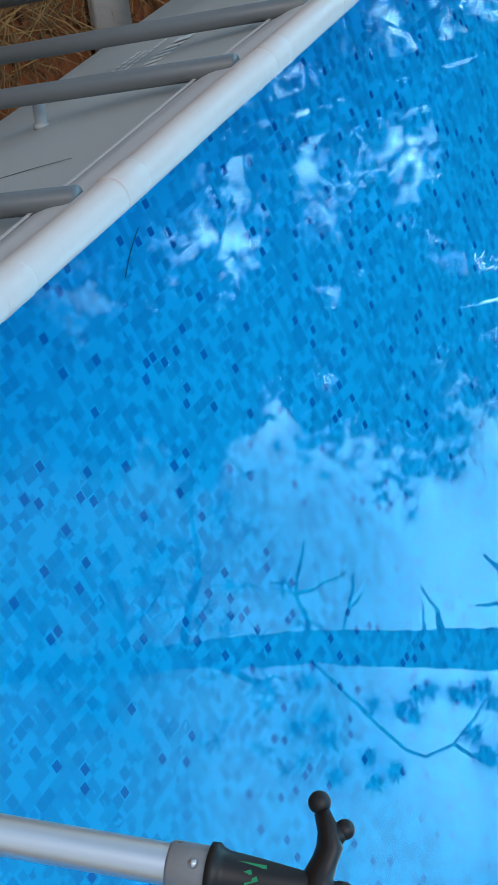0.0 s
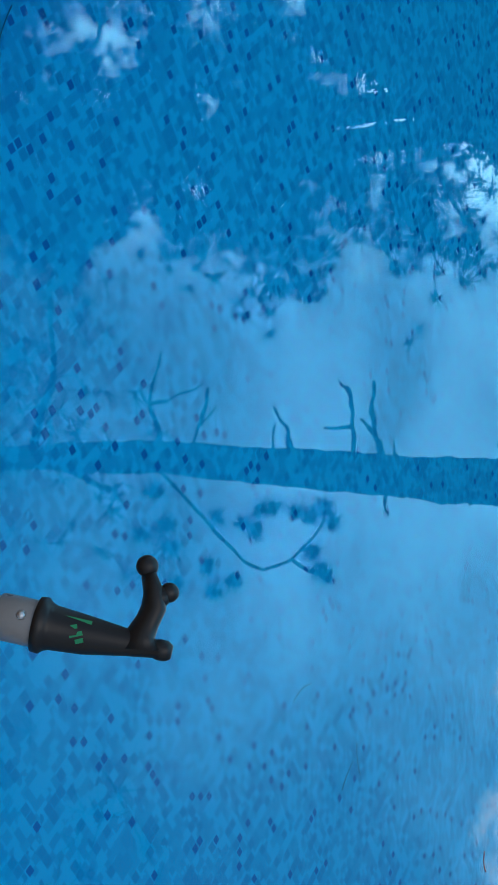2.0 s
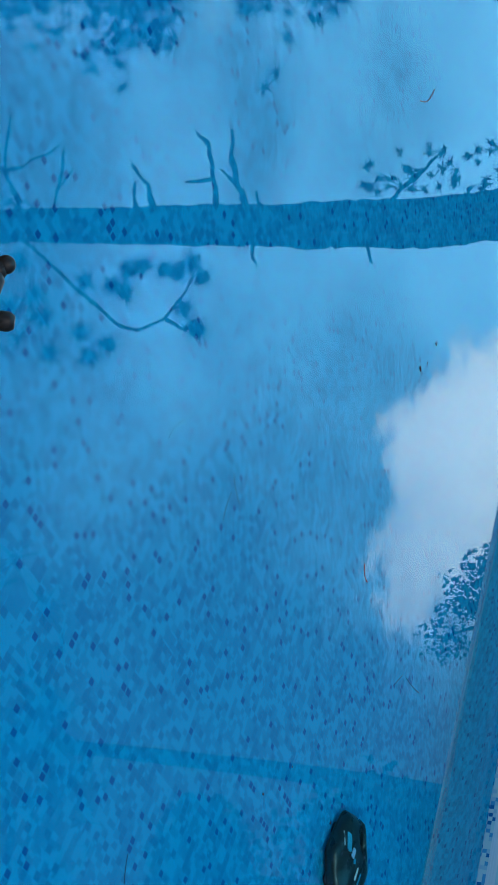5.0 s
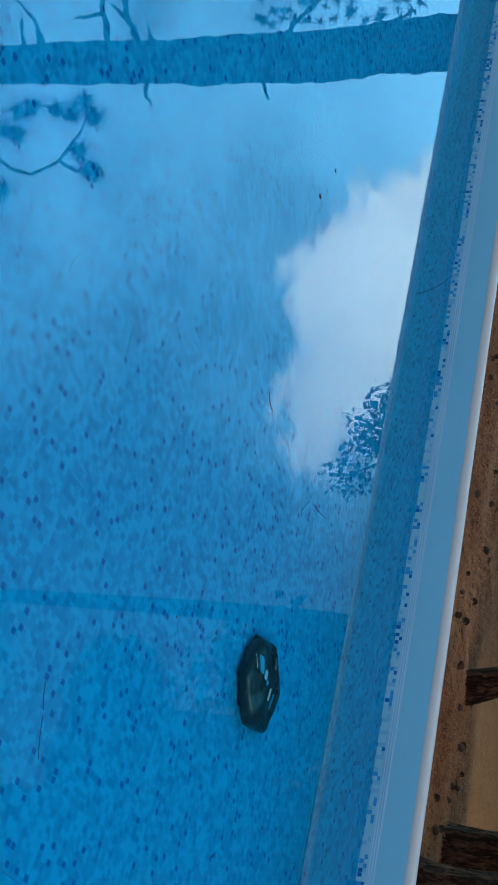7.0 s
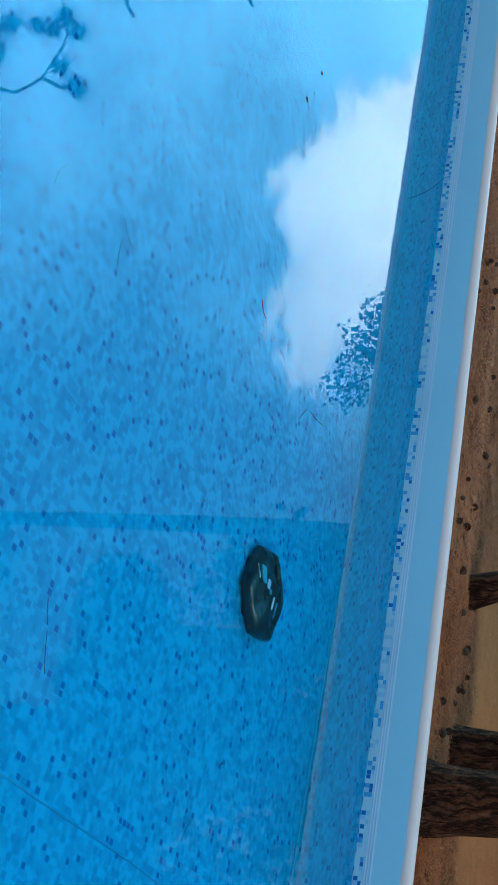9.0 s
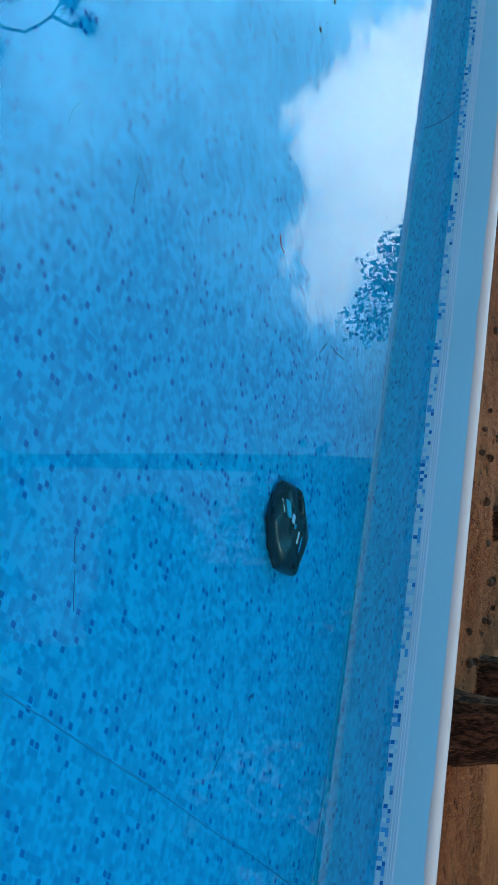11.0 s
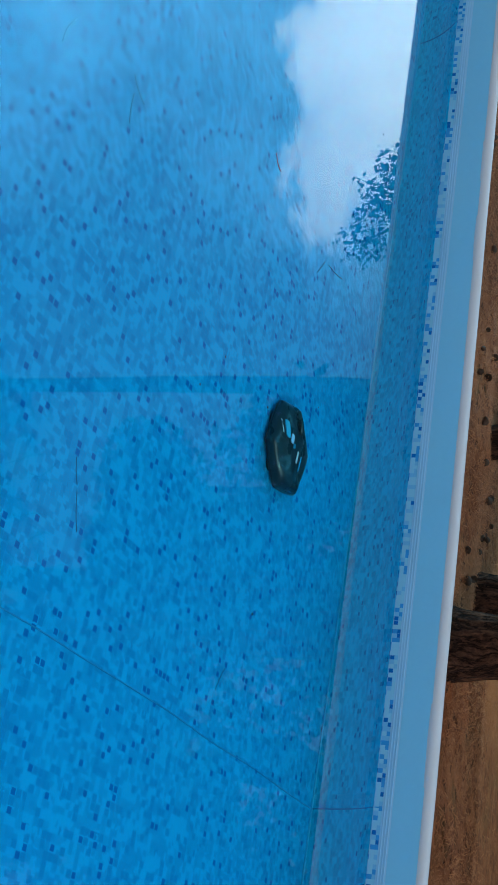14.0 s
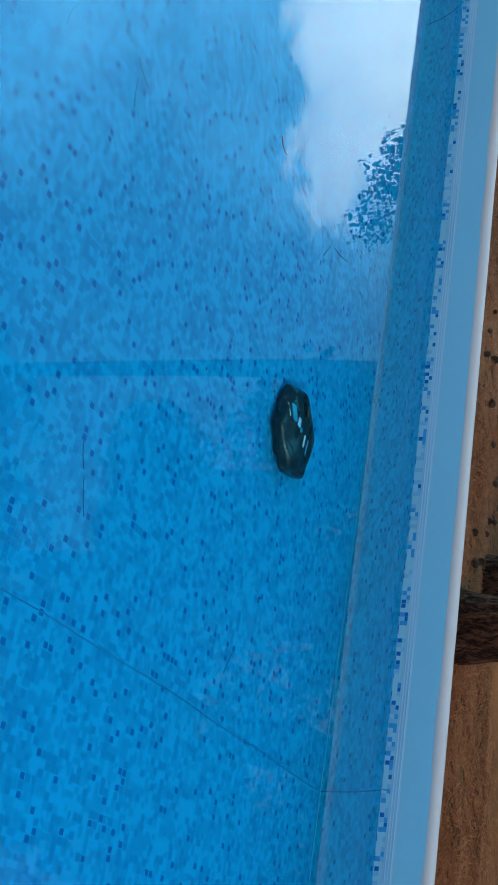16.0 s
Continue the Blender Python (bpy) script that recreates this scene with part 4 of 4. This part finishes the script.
def seams():
    """Welded seams of the liner, a thin raised ridge."""
    for x in (1.8, -2.05):
        pts = [(x + 0.012 * noise.noise((y * 2, x, 0)), y, floor_z(x, y) + 0.002) for y in [BY0 + (BY1 - BY0) * k / 60 for k in range(61)]]
        if x > 0:
            ppart("floor_seam", tube(pts, 0.0024, 6), M_SEAM)
        wp = []
        for k in range(13):
            v = k / 12
            wp.append((x, BY1 * (1 - v) + 0.02 * math.sin(math.pi * v) - 0.004, FLOOR + (0.03 - FLOOR) * v))
        ppart("wall_seam", tube(wp, 0.003, 6), M_SEAM)
    ppart("fold", tube([(x, BY1 - 0.006, FLOOR + 0.006 + 0.006 * noise.noise((x * 1.3, 0, 4))) for x in [BX0 + (BX1 - BX0) * k / 120 for k in range(121)]], 0.0075, 8), M_FOLD, label="pale tube painting the highlight on the fold where wall meets floor")
    for x in (1.02, -0.9):
        ppart("outer_seam", tube([(x, outer_y(v) - 0.001, GROUND + (RIM - 0.03 - GROUND) * v) for v in [k / 14 for k in range(13)]], 0.0008, 6), M_LEG)


def outer_y(v):
    """Where the near outer wall's face stands, v from its foot to its top."""
    return YN + 0.11 * (1 - v) - 0.006 - 0.05 * math.sin(math.pi * v)


def valve():
    """Short grey hose spigot on the outer wall."""
    base = Vector((0.75, outer_y(0.64), -0.235))
    end = base + Vector((-0.012, -0.055, 0.012))
    sp = ppart("spigot", tube([base, base.lerp(end, 0.15), base.lerp(end, 0.16), end, end + Vector((0, -0.004, 0))], [0.015, 0.0135, 0.0105, 0.0105, 0.0080], 20), M_OUTER, label="short grey drain spigot")


def lettering():
    """A faded maker's panel on the outer wall: plain bars."""
    rng = random.Random(4)
    for row, (z, w, h) in enumerate(((-0.135, 0.25, 0.040), (-0.21, 0.24, 0.010), (-0.235, 0.20, 0.010), (-0.26, 0.22, 0.010))):
        x = 0.58
        while x > 0.58 - w:
            bw = rng.uniform(0.022, 0.05) if row == 0 else rng.uniform(0.01, 0.03)
            v = (z - GROUND) / (RIM - 0.02 - GROUND)
            y = outer_y(v) - 0.001
            ppart("print_bar", box(bw * 0.6, 0.0006, h, Matrix.Translation((x - bw / 2, y, z)) @ pose(0, 0, 0, 0, 0, 0)), M_PRINT, label="pale printed bar" if row else "pale bar of a maker's mark", smooth=False)
            x -= bw


seams()
valve()
lettering()


# ---- forest floor ----
def plank():
    t = part("plank", box(1.0, 0.15, 0.035, None, 0.006), M_PLANK)
    t.matrix_basis = pose(-0.75, -5.02 - 0.25, GROUND + 0.02, 0, 0, 62)
    tagged(t, "weathered grey board lying on the ground beside the pool", "plank")


plank()


def blades(name, n, area, length, width, seed, mat, label, lift=0.25, bare=-0.35):
    rng = np.random.default_rng(seed)
    x = rng.uniform(area[0], area[1], n)
    y = rng.uniform(area[2], area[3], n)
    thick = np.array([noise.noise((p * 0.9, q * 0.9, seed)) + 0.6 * noise.noise((p * 3.1, q * 3.1, seed)) for p, q in zip(x.tolist(), y.tolist())])
    keepers = thick + 0.35 * rng.normal(size=n) > bare
    x, y = x[keepers], y[keepers]
    n = len(x)
    a = rng.uniform(0, 2 * np.pi, n)
    ln = length * rng.uniform(0.5, 1.2, n)
    up = lift * rng.uniform(0, 1, n) ** 2
    z = np.array([ground_height(float(p), float(q)) for p, q in zip(x, y)]) + 0.004
    d = np.stack([np.cos(a), np.sin(a), up], 1)
    s = np.stack([-np.sin(a), np.cos(a), 0 * a], 1) * width
    b = np.stack([x, y, z], 1)
    mid = b + d * (ln * 0.55)[:, None] + np.array([0, 0, 0.012])
    tip = b + d * ln[:, None] + np.array([0, 0, -0.004])
    v = np.stack([b - s, b + s, mid + s, mid - s, tip], 1).reshape(-1, 3)
    k = np.arange(n) * 5
    f = [(i, i + 1, i + 2, i + 3) for i in k.tolist()] + [(i + 3, i + 2, i + 4) for i in k.tolist()]
    me = bpy.data.meshes.new(name)
    me.from_pydata(v.tolist(), [], f)
    ob = put(name, me, mat, None, smooth=False)
    tagged(ob, label, "pine needles" if mat is M_STRAW else "grass", kind="stuff")


blades("pine_needle_litter", 120000, (-13, 3.0, 3.4, 7.5), 0.13, 0.0030, 1, M_STRAW, "dry brown pine needles strewn over the ground")
blades("thin_needle_litter", 16000, (-13, 3.0, 7.4, 14.0), 0.15, 0.0028, 3, M_STRAW, "sparse dry pine needles on sandy soil", 0.1)
blades("strewn_needle_litter", 60000, (-13, -3.7, 7.4, 12.0), 0.14, 0.0030, 4, M_STRAW, "dry brown needles under the far pines")
blades("grass_tufts", 9000, (-2.6, 1.2, -6.2, -4.98), 0.20, 0.0016, 2, M_GRASS, "dry yellow grass beside the pool's outer wall", 0.6, -9.0)


def cone_mesh():
    bm = bmesh.new()
    for i in range(11):
        k = i / 10
        r = 0.026 * math.sin(math.pi * (0.12 + 0.8 * k)) + 0.006
        for j in range(8):
            a = 2 * math.pi * (j / 8 + i * 0.31)
            c = Vector((0, 0, k * 0.075))
            o = Vector((math.cos(a), math.sin(a), 0))
            s = Vector((-math.sin(a), math.cos(a), 0)) * 0.011
            p = [c, c + o * r + s + Vector((0, 0, 0.004)), c + o * (r + 0.010) + Vector((0, 0, 0.014)), c + o * r - s + Vector((0, 0, 0.004)), c + o * r * 0.8 + Vector((0, 0, -0.006))]
            v = [bm.verts.new(q) for q in p]
            for f in ((0, 1, 2), (0, 2, 3), (1, 4, 2), (4, 3, 2), (0, 4, 1), (0, 3, 4)):
                bm.faces.new([v[q] for q in f])
    return bm


def cones():
    rng = random.Random(9)
    spots = [(-2.0, 6.75), (-2.86, 6.18), (-4.71, 6.07), (-1.37, 6.14), (-2.93, 6.29), (-2.06, 6.96), (-1.42, 6.3), (-4.39, 5.6), (-5.64, 5.77), (-6.0, 5.91), (-5.67, 5.1), (-3.4, 6.3)]
    for _ in range(36):
        spots.append((rng.uniform(-6.5, 0.5), rng.uniform(5.2, 7.2)))
    first = part("pine_cone", cone_mesh(), M_CONE, smooth=False)
    tagged(first, "open brown pine cone lying on dry needles", "pine cone", "pine cones on the ground")
    for i, (x, y) in enumerate(spots):
        m = pose(x, y, ground_height(x, y) + 0.028, 90 + rng.uniform(-25, 25), rng.uniform(-20, 20), rng.uniform(0, 360)) @ Matrix.Scale(rng.uniform(0.5, 0.95), 4)
        if i == 0:
            first.matrix_basis = m
        else:
            c = first.copy()
            scene.collection.objects.link(c)
            c.matrix_basis = m


cones()


# ---- small litter in the water ----
def litter():
    """Single pine needles sunk to the floor, and a few scraps afloat."""
    def bent(a, b, sag, seed):
        a, b = Vector(a), Vector(b)
        side = (b - a).cross(Vector((0, 0, 1))).normalized()
        return [a.lerp(b, k / 6) + side * sag * math.sin(math.pi * k / 6) for k in range(7)]
    sunk = (((1.30, -2.11), (1.37, -2.077), 0.004), ((1.543, -0.909), (1.637, -0.958), 0.003), ((0.316, -2.686), (0.215, -2.655), -0.012),
            ((0.238, -4.686), (0.343, -4.62), 0.004), ((1.385, -2.07), (1.493, -2.024), 0.004), ((0.185, -2.295), (0.286, -2.281), 0.005), ((0.133, -2.32), (0.178, -2.228), 0.008))
    for k, (a, b, g) in enumerate(sunk):
        ob = part("pine_needle", tube(bent((*a, floor_z(*a) + 0.003), (*b, floor_z(*b) + 0.003), g, k), 0.0015, 6), M_SUNK)
        tagged(ob, "dark sunken pine needle on the mosaic floor", "pine needle", "needles in the pool")
    afloat = (((0.258, -2.055), (0.283, -1.995), 0.012, 0.0016), ((-1.28, -2.65), (-1.46, -2.57), 0.02, 0.0013), ((0.354, -1.529), (0.278, -1.469), 0.0, 0.0014), ((0.261, -1.423), (0.216, -1.263), 0.004, 0.0014))
    for k, (a, b, g, w) in enumerate(afloat):
        ob = part("pine_needle", tube(bent((*a, 0.0005), (*b, 0.0005), g, k), w, 6), M_STRAW if k < 2 else M_SUNK)
        tagged(ob, "curled dry pine needle floating on the water", "pine needle", "needles in the pool")
    rng = random.Random(17)
    spots = [(-0.824, -1.931, 0.007), (-0.613, -2.018, 0.009)] + [(rng.uniform(-2.6, 1.2), rng.uniform(-2.6, -0.6), rng.uniform(0.002, 0.004)) for _ in range(16)]
    for x, y, r in spots:
        b = bmesh.new()
        bmesh.ops.create_icosphere(b, subdivisions=1, radius=r, matrix=Matrix.Translation((x, y, 0.0005)) @ Matrix.Diagonal((1.0, 1.5, 0.35, 1)))
        tagged(part("debris_speck", b, M_TWIG), "tiny dark speck of bark floating on the water", "speck", "specks afloat")
    b = bmesh.new()
    bmesh.ops.create_icosphere(b, subdivisions=1, radius=0.007, matrix=Matrix.Translation((1.297, -0.757, floor_z(1.297, -0.757) + 0.003)) @ Matrix.Diagonal((1, 1, 0.4, 1)))
    tagged(part("debris_speck", b, M_TWIG), "tiny dark speck on the pool floor", "speck", "specks afloat")


M_SUNK = two_tone("sunken_needle", (0.006, 0.12, 0.22), (0.010, 0.16, 0.27), 12.0, 0.8)
litter()
